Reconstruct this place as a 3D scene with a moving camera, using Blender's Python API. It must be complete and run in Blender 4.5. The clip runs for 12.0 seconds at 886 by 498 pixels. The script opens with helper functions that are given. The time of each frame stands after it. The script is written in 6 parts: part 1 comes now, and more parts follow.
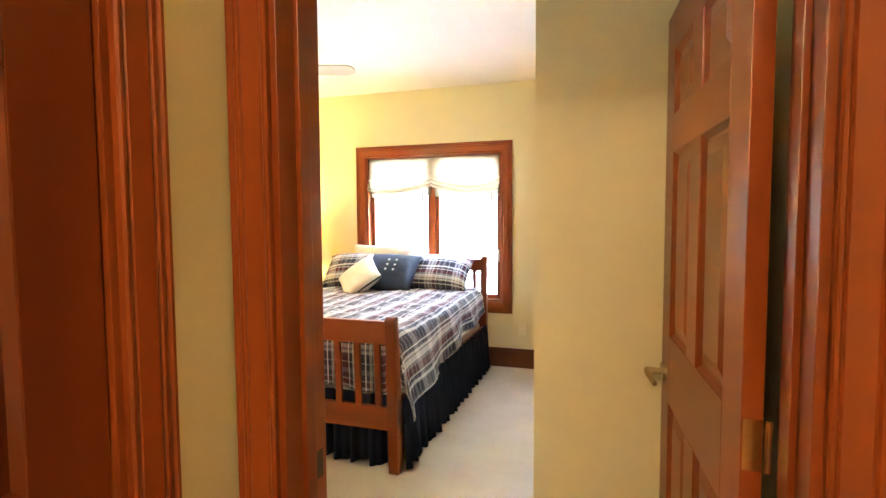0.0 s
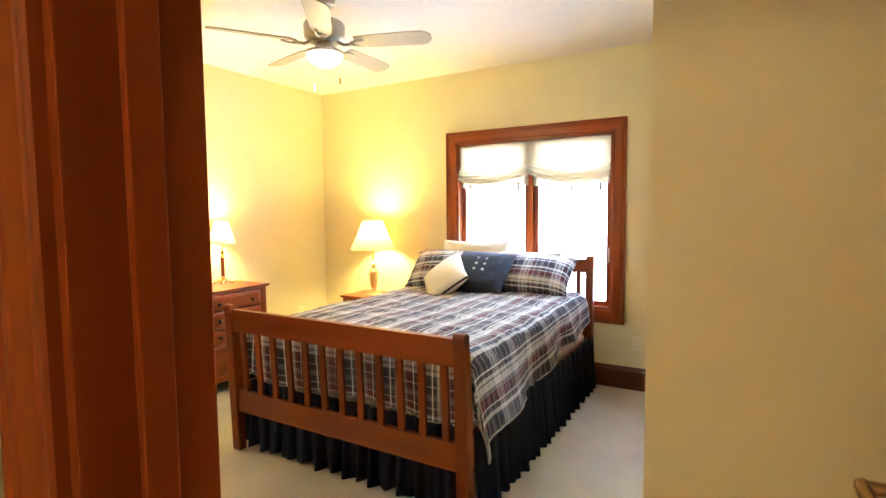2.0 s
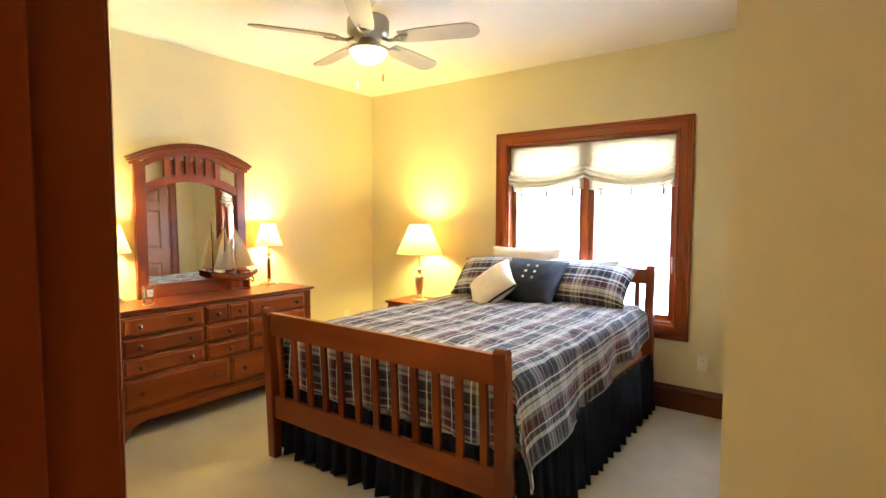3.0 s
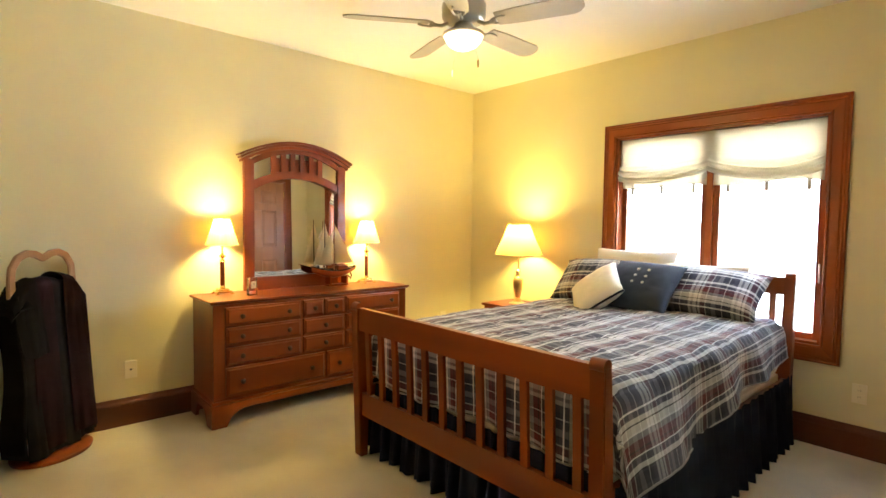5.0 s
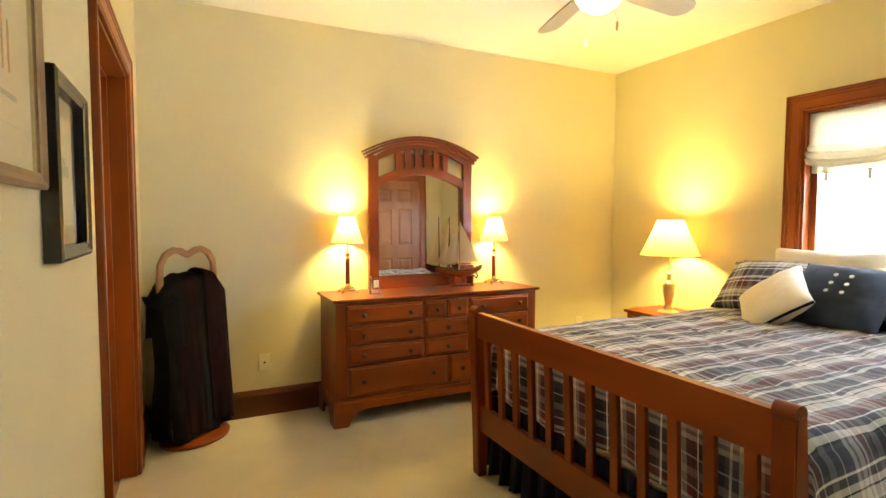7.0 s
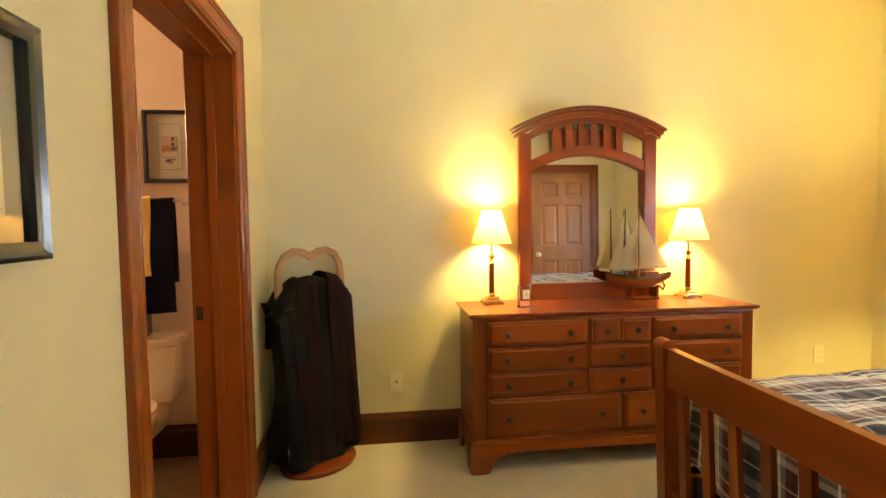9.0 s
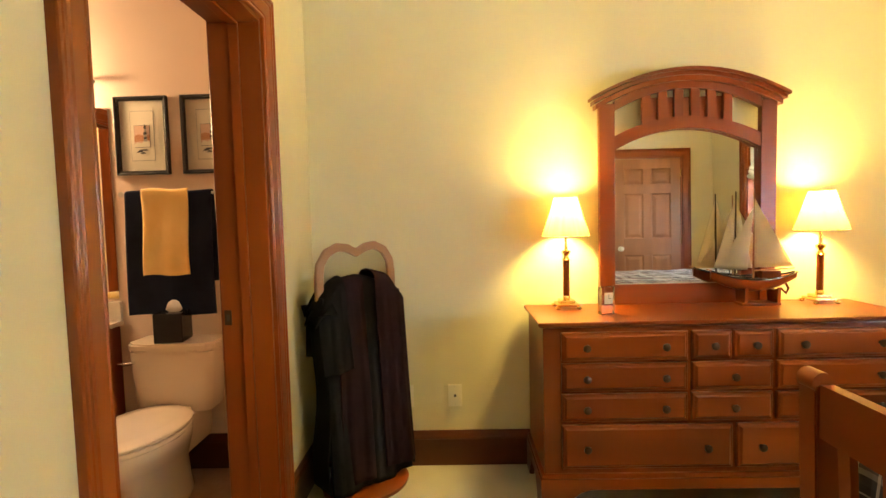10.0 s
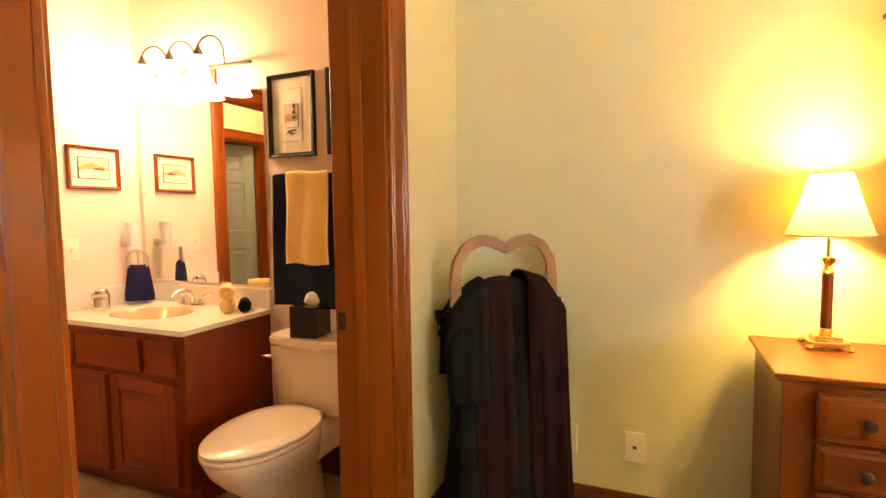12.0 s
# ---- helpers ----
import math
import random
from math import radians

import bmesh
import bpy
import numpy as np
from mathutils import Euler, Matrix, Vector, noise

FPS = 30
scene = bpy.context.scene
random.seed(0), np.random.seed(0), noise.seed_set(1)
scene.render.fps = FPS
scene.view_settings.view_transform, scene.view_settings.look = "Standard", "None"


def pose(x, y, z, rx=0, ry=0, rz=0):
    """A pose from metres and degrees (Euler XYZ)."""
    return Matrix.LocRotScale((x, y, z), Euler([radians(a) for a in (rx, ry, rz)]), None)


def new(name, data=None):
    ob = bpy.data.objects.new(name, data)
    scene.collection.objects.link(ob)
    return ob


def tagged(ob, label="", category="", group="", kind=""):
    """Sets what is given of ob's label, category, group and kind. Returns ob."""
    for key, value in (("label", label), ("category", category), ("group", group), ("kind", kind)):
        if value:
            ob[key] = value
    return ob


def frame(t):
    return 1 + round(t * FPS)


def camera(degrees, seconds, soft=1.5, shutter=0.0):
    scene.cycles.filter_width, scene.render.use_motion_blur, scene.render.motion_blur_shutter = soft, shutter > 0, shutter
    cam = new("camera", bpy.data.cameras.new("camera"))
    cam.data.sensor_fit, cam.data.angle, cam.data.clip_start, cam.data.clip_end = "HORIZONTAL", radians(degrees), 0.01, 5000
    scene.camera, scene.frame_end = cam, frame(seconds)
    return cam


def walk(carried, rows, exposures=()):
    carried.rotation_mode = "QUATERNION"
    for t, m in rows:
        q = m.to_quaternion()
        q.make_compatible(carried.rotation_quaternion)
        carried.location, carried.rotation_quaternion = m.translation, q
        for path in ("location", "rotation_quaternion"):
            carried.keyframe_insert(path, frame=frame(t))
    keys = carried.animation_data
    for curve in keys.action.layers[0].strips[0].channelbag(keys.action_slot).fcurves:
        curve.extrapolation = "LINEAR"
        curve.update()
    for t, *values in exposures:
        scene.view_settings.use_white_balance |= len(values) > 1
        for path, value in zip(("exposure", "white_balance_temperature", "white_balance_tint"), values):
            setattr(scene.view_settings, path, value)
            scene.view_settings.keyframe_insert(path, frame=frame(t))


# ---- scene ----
cam = camera(81.53, 12.0)
# seconds, x, y, z, yaw, pitch, roll
PATH = [
    (0, -0.083, 2.199, 1.427, 17.85, -3.49, 0.33),
    (0.5, -0.135, 2.367, 1.418, 19.99, -3.99, 0.61),
    (1, -0.151, 2.528, 1.409, 22.78, -4.18, 0.88),
    (1.5, -0.151, 2.689, 1.412, 26.59, -4.10, 0.78),
    (2, -0.149, 2.798, 1.422, 30.29, -4.15, 0.48),
    (2.5, -0.170, 2.896, 1.407, 33.22, -3.74, 0.21),
    (3, -0.198, 2.985, 1.412, 36.38, -3.55, -0.16),
    (5, -0.266, 3.177, 1.348, 48.25, -2.95, -0.74),
    (5.5, -0.290, 3.209, 1.338, 50.83, -3.29, -0.47),
    (6, -0.302, 3.264, 1.342, 54.56, -3.53, -0.07),
    (6.5, -0.333, 3.355, 1.352, 59.33, -3.38, -0.07),
    (7, -0.468, 3.440, 1.333, 63.86, -3.23, -0.18),
    (9, -1.118, 3.791, 1.300, 82.97, -3.15, 0.72),
    (9.5, -1.302, 3.822, 1.277, 86.75, -3.22, 1.15),
    (10, -1.514, 3.891, 1.278, 91.29, -3.61, 1.43),
    (10.5, -1.683, 3.914, 1.260, 95.57, -3.58, 1.46),
    (11, -1.849, 3.960, 1.251, 101.27, -3.51, 1.40),
    (11.5, -1.978, 3.937, 1.247, 106.57, -3.55, 1.06),
    (12, -2.093, 3.948, 1.254, 112.90, -4.10, 0.74),
]
# seconds, stops, kelvin, tint of the white balance
EXPOSURE = [(0.0, 0.92, 5750, 15), (1.0, 0.83, 5700, 15), (2.0, 0.48, 5750, 14), (3.0, 0.16, 5950, 12), (5.5, 0.0, 6400, 9), (9.5, 0.0, 6850, 8), (10.5, 0.20, 7000, 9), (12.0, 0.33, 7500, 13)]
walk(cam, [(t, pose(x, y, z, 90 + pitch, roll, yaw)) for t, x, y, z, yaw, pitch, roll in PATH], EXPOSURE)

# ---- plan of the place, in metres ----
WEST, NORTH, SOUTH, EAST = -4.10, 7.00, 3.165, -0.324   # faces of the bedroom's walls
CEIL = 2.68
HALL_S = 3.02          # hall side of the south wall
ALCOVE_N, ALCOVE_E = 3.97, 0.34
BATH_S, BATH_E, BATH_N = 1.25, -1.05, 2.972
HALL_W, HALL_E, HALL_SOUTH = -0.775, 0.62, 0.35

# ---- light ----
world = bpy.data.worlds.new("sky")
scene.world = world
world.use_nodes = True
wn = world.node_tree
sky = wn.nodes.new("ShaderNodeTexSky")
sky.sky_type, sky.sun_disc, sky.sun_elevation, sky.sun_rotation = "NISHITA", False, radians(42), radians(200)
wn.links.new(sky.outputs[0], wn.nodes["Background"].inputs[0])
wn.nodes["Background"].inputs[1].default_value = 0.12

WARM = (1.0, 0.705, 0.20)
HALL_WARM = (1.0, 0.655, 0.33)
BATH_WARM = (1.0, 0.66, 0.36)
W_SHADE_LAMP, W_BED_LAMP, W_FAN, W_HALL, W_BATH = 68.0, 82.0, 20.0, 41.0, 12.0
DAY = 108.0


def bulb(name, at, watts, colour, radius=0.03):
    lamp = bpy.data.lights.new(name, "POINT")
    lamp.energy, lamp.color, lamp.shadow_soft_size = watts, colour, radius
    ob = new(name, lamp)
    ob.location = at
    return ob


# ---- materials ----
def nodes_of(mat):
    nt = mat.node_tree
    return nt, nt.nodes, nt.links, nt.nodes["Principled BSDF"]


def plain(name, colour, rough=0.5, metal=0.0, **more):
    mat = bpy.data.materials.new(name)
    mat.use_nodes = True
    _, _, _, b = nodes_of(mat)
    b.inputs["Base Color"].default_value = (*colour, 1)
    b.inputs["Roughness"].default_value = rough
    b.inputs["Metallic"].default_value = metal
    for key, value in more.items():
        b.inputs[key.replace("_", " ")].default_value = value
    return mat


def noise_node(nt, vector, scale, detail=4.0, rough=0.55, distortion=0.0):
    n = nt.nodes.new("ShaderNodeTexNoise")
    n.inputs["Scale"].default_value, n.inputs["Detail"].default_value = scale, detail
    n.inputs["Roughness"].default_value, n.inputs["Distortion"].default_value = rough, distortion
    if vector is not None:
        nt.links.new(vector, n.inputs["Vector"])
    return n


def ramp(nt, fac, stops, constant=False):
    r = nt.nodes.new("ShaderNodeValToRGB")
    els = r.color_ramp.elements
    r.color_ramp.interpolation = "CONSTANT" if constant else "LINEAR"
    while len(els) < len(stops):
        els.new(0.5)
    for el, (pos, col) in zip(els, stops):
        el.position, el.color = pos, (*col, 1)
    nt.links.new(fac, r.inputs[0])
    return r


def bump(nt, height, strength, distance=0.01):
    b = nt.nodes.new("ShaderNodeBump")
    b.inputs["Strength"].default_value, b.inputs["Distance"].default_value = strength, distance
    nt.links.new(height, b.inputs["Height"])
    nt.links.new(b.outputs[0], nt.nodes["Principled BSDF"].inputs["Normal"])
    return b


def coords(nt, kind="Object", scale=(1, 1, 1)):
    tc = nt.nodes.new("ShaderNodeTexCoord")
    mp = nt.nodes.new("ShaderNodeMapping")
    mp.inputs["Scale"].default_value = scale
    nt.links.new(tc.outputs[kind], mp.inputs["Vector"])
    return mp.outputs[0]


def mottled(name, a, b, scale, fine, rough, strength, distance=0.004, rough_amp=0.0):
    """Two tones in soft patches, with a fine grain in relief."""
    mat = plain(name, a, rough)
    nt, _, links, bs = nodes_of(mat)
    v = coords(nt)
    big = noise_node(nt, v, scale, 3)
    small = noise_node(nt, v, fine, 6, 0.6)
    mix = nt.nodes.new("ShaderNodeMath")
    mix.operation = "MULTIPLY_ADD"
    links.new(small.outputs["Fac"], mix.inputs[0])
    mix.inputs[1].default_value = 0.45
    links.new(big.outputs["Fac"], mix.inputs[2])
    links.new(ramp(nt, mix.outputs[0], [(0.5, a), (0.95, b)]).outputs[0], bs.inputs["Base Color"])
    bump(nt, small.outputs["Fac"], strength, distance)
    return mat


def wood(name, dark, light, axis, rough=0.30, streak=1.0, coat=0.06):
    """Stained timber with its grain along one axis."""
    mat = plain(name, light, rough)
    nt, _, links, bs = nodes_of(mat)
    long_way = [6.0 * streak, 6.0 * streak, 6.0 * streak]
    long_way["xyz".index(axis)] = 0.7
    v = coords(nt, "Object", long_way)
    info = nt.nodes.new("ShaderNodeObjectInfo")
    shift = nt.nodes.new("ShaderNodeVectorMath")
    shift.operation = "ADD"
    links.new(v, shift.inputs[0])
    span = nt.nodes.new("ShaderNodeMath")
    span.operation = "MULTIPLY"
    span.inputs[1].default_value = 37.0
    links.new(info.outputs["Random"], span.inputs[0])
    links.new(span.outputs[0], shift.inputs[1])
    grain = noise_node(nt, shift.outputs[0], 1.0, 2, 0.4)
    cloud = noise_node(nt, shift.outputs[0], 0.35, 2)
    add = nt.nodes.new("ShaderNodeMath")
    add.operation = "MULTIPLY_ADD"
    links.new(cloud.outputs["Fac"], add.inputs[0])
    add.inputs[1].default_value = 0.7
    links.new(grain.outputs["Fac"], add.inputs[2])
    mid = tuple((p + q) / 2 for p, q in zip(dark, light))
    low = tuple(0.70 * p + 0.30 * q for p, q in zip(dark, light))
    links.new(ramp(nt, add.outputs[0], [(0.45, low), (0.80, mid), (1.0, light)]).outputs[0], bs.inputs["Base Color"])
    rr = nt.nodes.new("ShaderNodeMapRange")
    rr.inputs["To Min"].default_value, rr.inputs["To Max"].default_value = rough - 0.03, rough + 0.07
    links.new(cloud.outputs["Fac"], rr.inputs["Value"])
    links.new(rr.outputs[0], bs.inputs["Roughness"])
    bs.inputs["Coat Weight"].default_value, bs.inputs["Coat Roughness"].default_value = coat, 0.2
    bs.inputs["Specular IOR Level"].default_value = 0.28
    bump(nt, grain.outputs["Fac"], 0.03, 0.001)
    return mat


def cloth(name, a, b, weave=900.0, rough=0.9, sheen=0.3):
    mat = mottled(name, a, b, 6.0, weave, rough, 0.25, 0.001)
    _, _, _, bs = nodes_of(mat)
    bs.inputs["Sheen Weight"].default_value = sheen
    bs.inputs["Specular IOR Level"].default_value = 0.25 if sheen > 0 else 0.05
    return mat


def plaid(name):
    """A woven check: bands along u and along v, each half of the threads."""
    mat = plain(name, (0.5, 0.5, 0.5), 0.85)
    nt, _, links, bs = nodes_of(mat)
    tc = nt.nodes.new("ShaderNodeTexCoord")
    sep = nt.nodes.new("ShaderNodeSeparateXYZ")
    links.new(tc.outputs["UV"], sep.inputs[0])
    navy, grey, white, wine, black = (0.014, 0.018, 0.036), (0.20, 0.205, 0.24), (0.72, 0.735, 0.77), (0.090, 0.018, 0.028), (0.010, 0.010, 0.014)
    cream, blue = (0.57, 0.575, 0.60), (0.040, 0.044, 0.072)
    along = [(0.0, navy), (0.15, blue), (0.21, white), (0.235, blue), (0.32, cream), (0.385, black), (0.405, cream), (0.50, white), (0.52, grey),
             (0.60, wine), (0.70, black), (0.72, wine), (0.77, white), (0.79, blue), (0.88, cream), (0.95, black), (0.97, blue)]
    across = [(0.0, navy), (0.13, cream), (0.15, navy), (0.24, blue), (0.34, cream), (0.41, grey), (0.46, cream), (0.55, black), (0.575, cream),
              (0.63, wine), (0.75, cream), (0.77, blue), (0.87, black), (0.89, grey)]
    wander = noise_node(nt, coords(nt), 5.0, 2)
    halves = []
    for out, period, bands in ((sep.outputs[0], 0.25, along), (sep.outputs[1], 0.26, across)):
        div = nt.nodes.new("ShaderNodeMath")
        div.operation = "DIVIDE"
        div.inputs[1].default_value = period
        links.new(out, div.inputs[0])
        sway = nt.nodes.new("ShaderNodeMath")
        sway.operation = "MULTIPLY_ADD"
        sway.inputs[1].default_value = 0.015
        links.new(wander.outputs["Fac"], sway.inputs[0])
        links.new(div.outputs[0], sway.inputs[2])
        fr = nt.nodes.new("ShaderNodeMath")
        fr.operation = "FRACT"
        links.new(sway.outputs[0], fr.inputs[0])
        halves.append(ramp(nt, fr.outputs[0], bands, True))
    mix = nt.nodes.new("ShaderNodeMix")
    mix.data_type = "RGBA"
    mix.inputs["Factor"].default_value = 0.36
    links.new(halves[0].outputs[0], mix.inputs[6])
    links.new(halves[1].outputs[0], mix.inputs[7])
    links.new(mix.outputs[2], bs.inputs["Base Color"])
    bs.inputs["Sheen Weight"].default_value, bs.inputs["Sheen Roughness"].default_value = 0.15, 0.35
    fine = noise_node(nt, coords(nt), 500.0, 3)
    bump(nt, fine.outputs["Fac"], 0.2, 0.001)
    bs.inputs["Specular IOR Level"].default_value = 0.25
    return mat


def glowing(name, colour, strength, base=(0.9, 0.88, 0.8)):
    mat = plain(name, base, 0.4)
    _, _, _, b = nodes_of(mat)
    b.inputs["Emission Color"].default_value = (*colour, 1)
    b.inputs["Emission Strength"].default_value = strength
    return mat


def glass(name, rough=0.0, tint=(1, 1, 1)):
    return plain(name, tint, rough, 0.0, Transmission_Weight=1.0, IOR=1.45)


def lampshade(name, colour, glow):
    """Thin cloth that lets the bulb's light through."""
    mat = plain(name, colour, 0.8)
    nt, _, links, b = nodes_of(mat)
    tr = nt.nodes.new("ShaderNodeBsdfTranslucent")
    tr.inputs["Color"].default_value = (*glow, 1)
    mix = nt.nodes.new("ShaderNodeMixShader")
    mix.inputs[0].default_value = 0.78
    links.new(b.outputs[0], mix.inputs[1])
    links.new(tr.outputs[0], mix.inputs[2])
    links.new(mix.outputs[0], nt.nodes["Material Output"].inputs["Surface"])
    return mat


PAINT = mottled("cream_wall_paint", (0.680, 0.622, 0.395), (0.730, 0.672, 0.440), 1.3, 260.0, 0.62, 0.12)
BATH_PAINT = mottled("bath_wall_paint", (0.76, 0.60, 0.485), (0.80, 0.645, 0.53), 1.3, 260.0, 0.6, 0.12)
WHITE_CEILING = mottled("white_ceiling_paint", (0.78, 0.77, 0.74), (0.82, 0.81, 0.78), 1.0, 180.0, 0.8, 0.2)
CARPET = mottled("beige_carpet", (0.68, 0.62, 0.49), (0.83, 0.77, 0.63), 2.2, 420.0, 0.95, 0.9, 0.012)
BATH_FLOOR = mottled("tan_vinyl", (0.30, 0.19, 0.11), (0.42, 0.28, 0.17), 6.0, 60.0, 0.35, 0.1)
TRIM_D, TRIM_L = (0.110, 0.020, 0.002), (0.235, 0.050, 0.005)
TRIM_Z = wood("stained_trim_upright", TRIM_D, TRIM_L, "z")
TRIM_X = wood("stained_trim_along_x", TRIM_D, TRIM_L, "x")
TRIM_Y = wood("stained_trim_along_y", TRIM_D, TRIM_L, "y")
DARK_D, DARK_L = (0.045, 0.010, 0.003), (0.100, 0.026, 0.007)
BASE_X = wood("baseboard_wood_x", DARK_D, DARK_L, "x")
BASE_Y = wood("baseboard_wood_y", DARK_D, DARK_L, "y")
CHERRY_D, CHERRY_L = (0.066, 0.0100, 0.0010), (0.200, 0.0385, 0.0030)
VANITY_Z = wood("vanity_wood_upright", (0.095, 0.012, 0.003), (0.22, 0.033, 0.007), "z")
VANITY_Y = wood("vanity_wood_along_y", (0.095, 0.012, 0.003), (0.22, 0.033, 0.007), "y")
CHERRY_X = wood("cherry_along_x", CHERRY_D, CHERRY_L, "x")
CHERRY_Y = wood("cherry_along_y", CHERRY_D, CHERRY_L, "y")
CHERRY_Z = wood("cherry_upright", CHERRY_D, CHERRY_L, "z")
BLOND = wood("blond_wood", (0.22, 0.11, 0.05), (0.36, 0.20, 0.10), "x", 0.4)
BRASS = plain("brass", (0.83, 0.60, 0.26), 0.22, 1.0)
OLD_BRASS = plain("aged_brass", (0.42, 0.32, 0.17), 0.35, 1.0)
NICKEL = plain("brushed_nickel", (0.62, 0.58, 0.52), 0.28, 1.0)
CHROME = plain("chrome", (0.85, 0.84, 0.82), 0.08, 1.0)
BRONZE = plain("satin_bronze", (0.16, 0.13, 0.10), 0.4, 0.9)
GOLD_LEAF = plain("antique_gold", (0.72, 0.54, 0.28), 0.34, 0.7)
# stained timber with cool daylight put into its colour, for the far door
DAYLIT_DOOR = wood("daylit_door_wood", (0.24, 0.31, 0.30), (0.34, 0.42, 0.40), "z")
PEWTER = plain("pewter", (0.42, 0.39, 0.33), 0.3, 1.0)
DARK_KNOB = plain("dark_bronze", (0.05, 0.03, 0.02), 0.35, 0.8)
MIRROR = plain("mirror_silver", (0.92, 0.93, 0.92), 0.0, 1.0)
PANE = glass("window_glass")
CLEAR = glass("clear_glass")
FROST = plain("frosted_glass", (0.86, 0.86, 0.84), 0.35, 0.0, Transmission_Weight=0.35)
IVORY = plain("ivory_plastic", (0.80, 0.75, 0.60), 0.4)
SLOT = plain("dark_slot", (0.02, 0.018, 0.015), 0.6)
PORCELAIN = plain("bone_porcelain", (0.78, 0.66, 0.52), 0.12, 0.0, Coat_Weight=0.5)
MARBLE = mottled("cultured_marble", (0.74, 0.66, 0.56), (0.80, 0.73, 0.63), 5.0, 40.0, 0.15, 0.0)
# tan, deepened so that the colour also holds the shade inside the bowl
BASIN = mottled("shaded_tan_basin", (0.52, 0.36, 0.22), (0.58, 0.42, 0.27), 5.0, 40.0, 0.15, 0.0)
BLACK = plain("black_lacquer", (0.012, 0.012, 0.014), 0.2)
NAVY = cloth("navy_cloth", (0.008, 0.010, 0.020), (0.016, 0.019, 0.036), sheen=0.0)
SLATE = cloth("slate_blue_cloth", (0.015, 0.022, 0.036), (0.028, 0.038, 0.060), sheen=0.05)
WHITE_CLOTH = cloth("white_cloth", (0.70, 0.67, 0.61), (0.80, 0.77, 0.71))
YELLOW_TERRY = cloth("yellow_terry", (0.80, 0.54, 0.18), (0.90, 0.65, 0.27), 500.0)
DARK_COAT = cloth("charcoal_wool", (0.0050, 0.0048, 0.0046), (0.0110, 0.0105, 0.0100), 400.0, sheen=0.0)
WINE_COAT = cloth("wine_wool", (0.008, 0.0032, 0.0034), (0.016, 0.0060, 0.0064), 400.0, sheen=0.0)
PLAID = plaid("plaid_cotton")
BINDING = cloth("grey_binding", (0.20, 0.20, 0.22), (0.34, 0.33, 0.34))
SHADE = lampshade("cream_lampshade", (0.76, 0.60, 0.32), (0.40, 0.27, 0.095))
BLIND = lampshade("white_blind_cloth", (0.80, 0.78, 0.70), (0.50, 0.44, 0.33))
FAN_BLADE = wood("pale_fan_blade", (0.34, 0.30, 0.23), (0.46, 0.42, 0.33), "x", 0.5, 1.0, 0.0)
PAPER = mottled("cream_paper", (0.72, 0.66, 0.52), (0.78, 0.72, 0.58), 3.0, 100.0, 0.8, 0.05)
GREY_MAT = plain("taupe_mat_board", (0.34, 0.31, 0.26), 0.9)
INK = plain("ink", (0.06, 0.05, 0.045), 0.8)
RUST = plain("rust_wash", (0.50, 0.22, 0.10), 0.8)
BLUSH = plain("blush_wash", (0.66, 0.44, 0.32), 0.8)
GREEN_WASH = plain("olive_wash", (0.30, 0.33, 0.17), 0.8)


# ---- mesh tools ----
def box(bm, x0, x1, y0, y1, z0, z1, bevel=0.0):
    vs = [bm.verts.new(p) for p in ((x0, y0, z0), (x1, y0, z0), (x1, y1, z0), (x0, y1, z0), (x0, y0, z1), (x1, y0, z1), (x1, y1, z1), (x0, y1, z1))]
    fs = [bm.faces.new([vs[i] for i in q]) for q in ((0, 3, 2, 1), (4, 5, 6, 7), (0, 1, 5, 4), (1, 2, 6, 5), (2, 3, 7, 6), (3, 0, 4, 7))]
    if bevel > 0:
        bmesh.ops.bevel(bm, geom=list({e for f in fs for e in f.edges}), offset=bevel, segments=2, profile=0.6, affect="EDGES")
    return bm


def boxed(*args, **kw):
    return box(bmesh.new(), *args, **kw)


def lathe(bm, profile, centre=(0, 0, 0), seg=28, caps=True, squash=(1, 1)):
    rings = []
    for r, z in profile:
        rings.append([bm.verts.new((centre[0] + squash[0] * r * math.cos(2 * math.pi * i / seg), centre[1] + squash[1] * r * math.sin(2 * math.pi * i / seg), centre[2] + z)) for i in range(seg)])
    for a, b in zip(rings, rings[1:]):
        for i in range(seg):
            j = (i + 1) % seg
            bm.faces.new((a[i], a[j], b[j], b[i]))
    if caps:
        bm.faces.new(rings[0][::-1])
        bm.faces.new(rings[-1])
    return bm


def tube(bm, pts, radius, seg=10):
    """A round bar along points; radius may be a list."""
    pts = [Vector(p) for p in pts]
    radii = radius if isinstance(radius, (list, tuple)) else [radius] * len(pts)
    rings, side = [], None
    for i, p in enumerate(pts):
        d = (pts[min(i + 1, len(pts) - 1)] - pts[max(i - 1, 0)]).normalized()
        if side is None:
            side = d.orthogonal().normalized()
        side = (side - d * side.dot(d)).normalized()
        up = d.cross(side)
        rings.append([bm.verts.new(p + radii[i] * (math.cos(2 * math.pi * k / seg) * side + math.sin(2 * math.pi * k / seg) * up)) for k in range(seg)])
    for a, b in zip(rings, rings[1:]):
        for k in range(seg):
            m = (k + 1) % seg
            bm.faces.new((a[k], a[m], b[m], b[k]))
    bm.faces.new(rings[0][::-1])
    bm.faces.new(rings[-1])
    return bm


def slab(bm, outline, lift, thickness):
    """A flat outline given a thickness: lift(u, v, w) puts it in space."""
    front = [bm.verts.new(lift(u, v, 0.0)) for u, v in outline]
    back = [bm.verts.new(lift(u, v, thickness)) for u, v in outline]
    bm.faces.new(front)
    bm.faces.new(back[::-1])
    n = len(outline)
    for i in range(n):
        j = (i + 1) % n
        bm.faces.new((front[j], front[i], back[i], back[j]))
    return bm


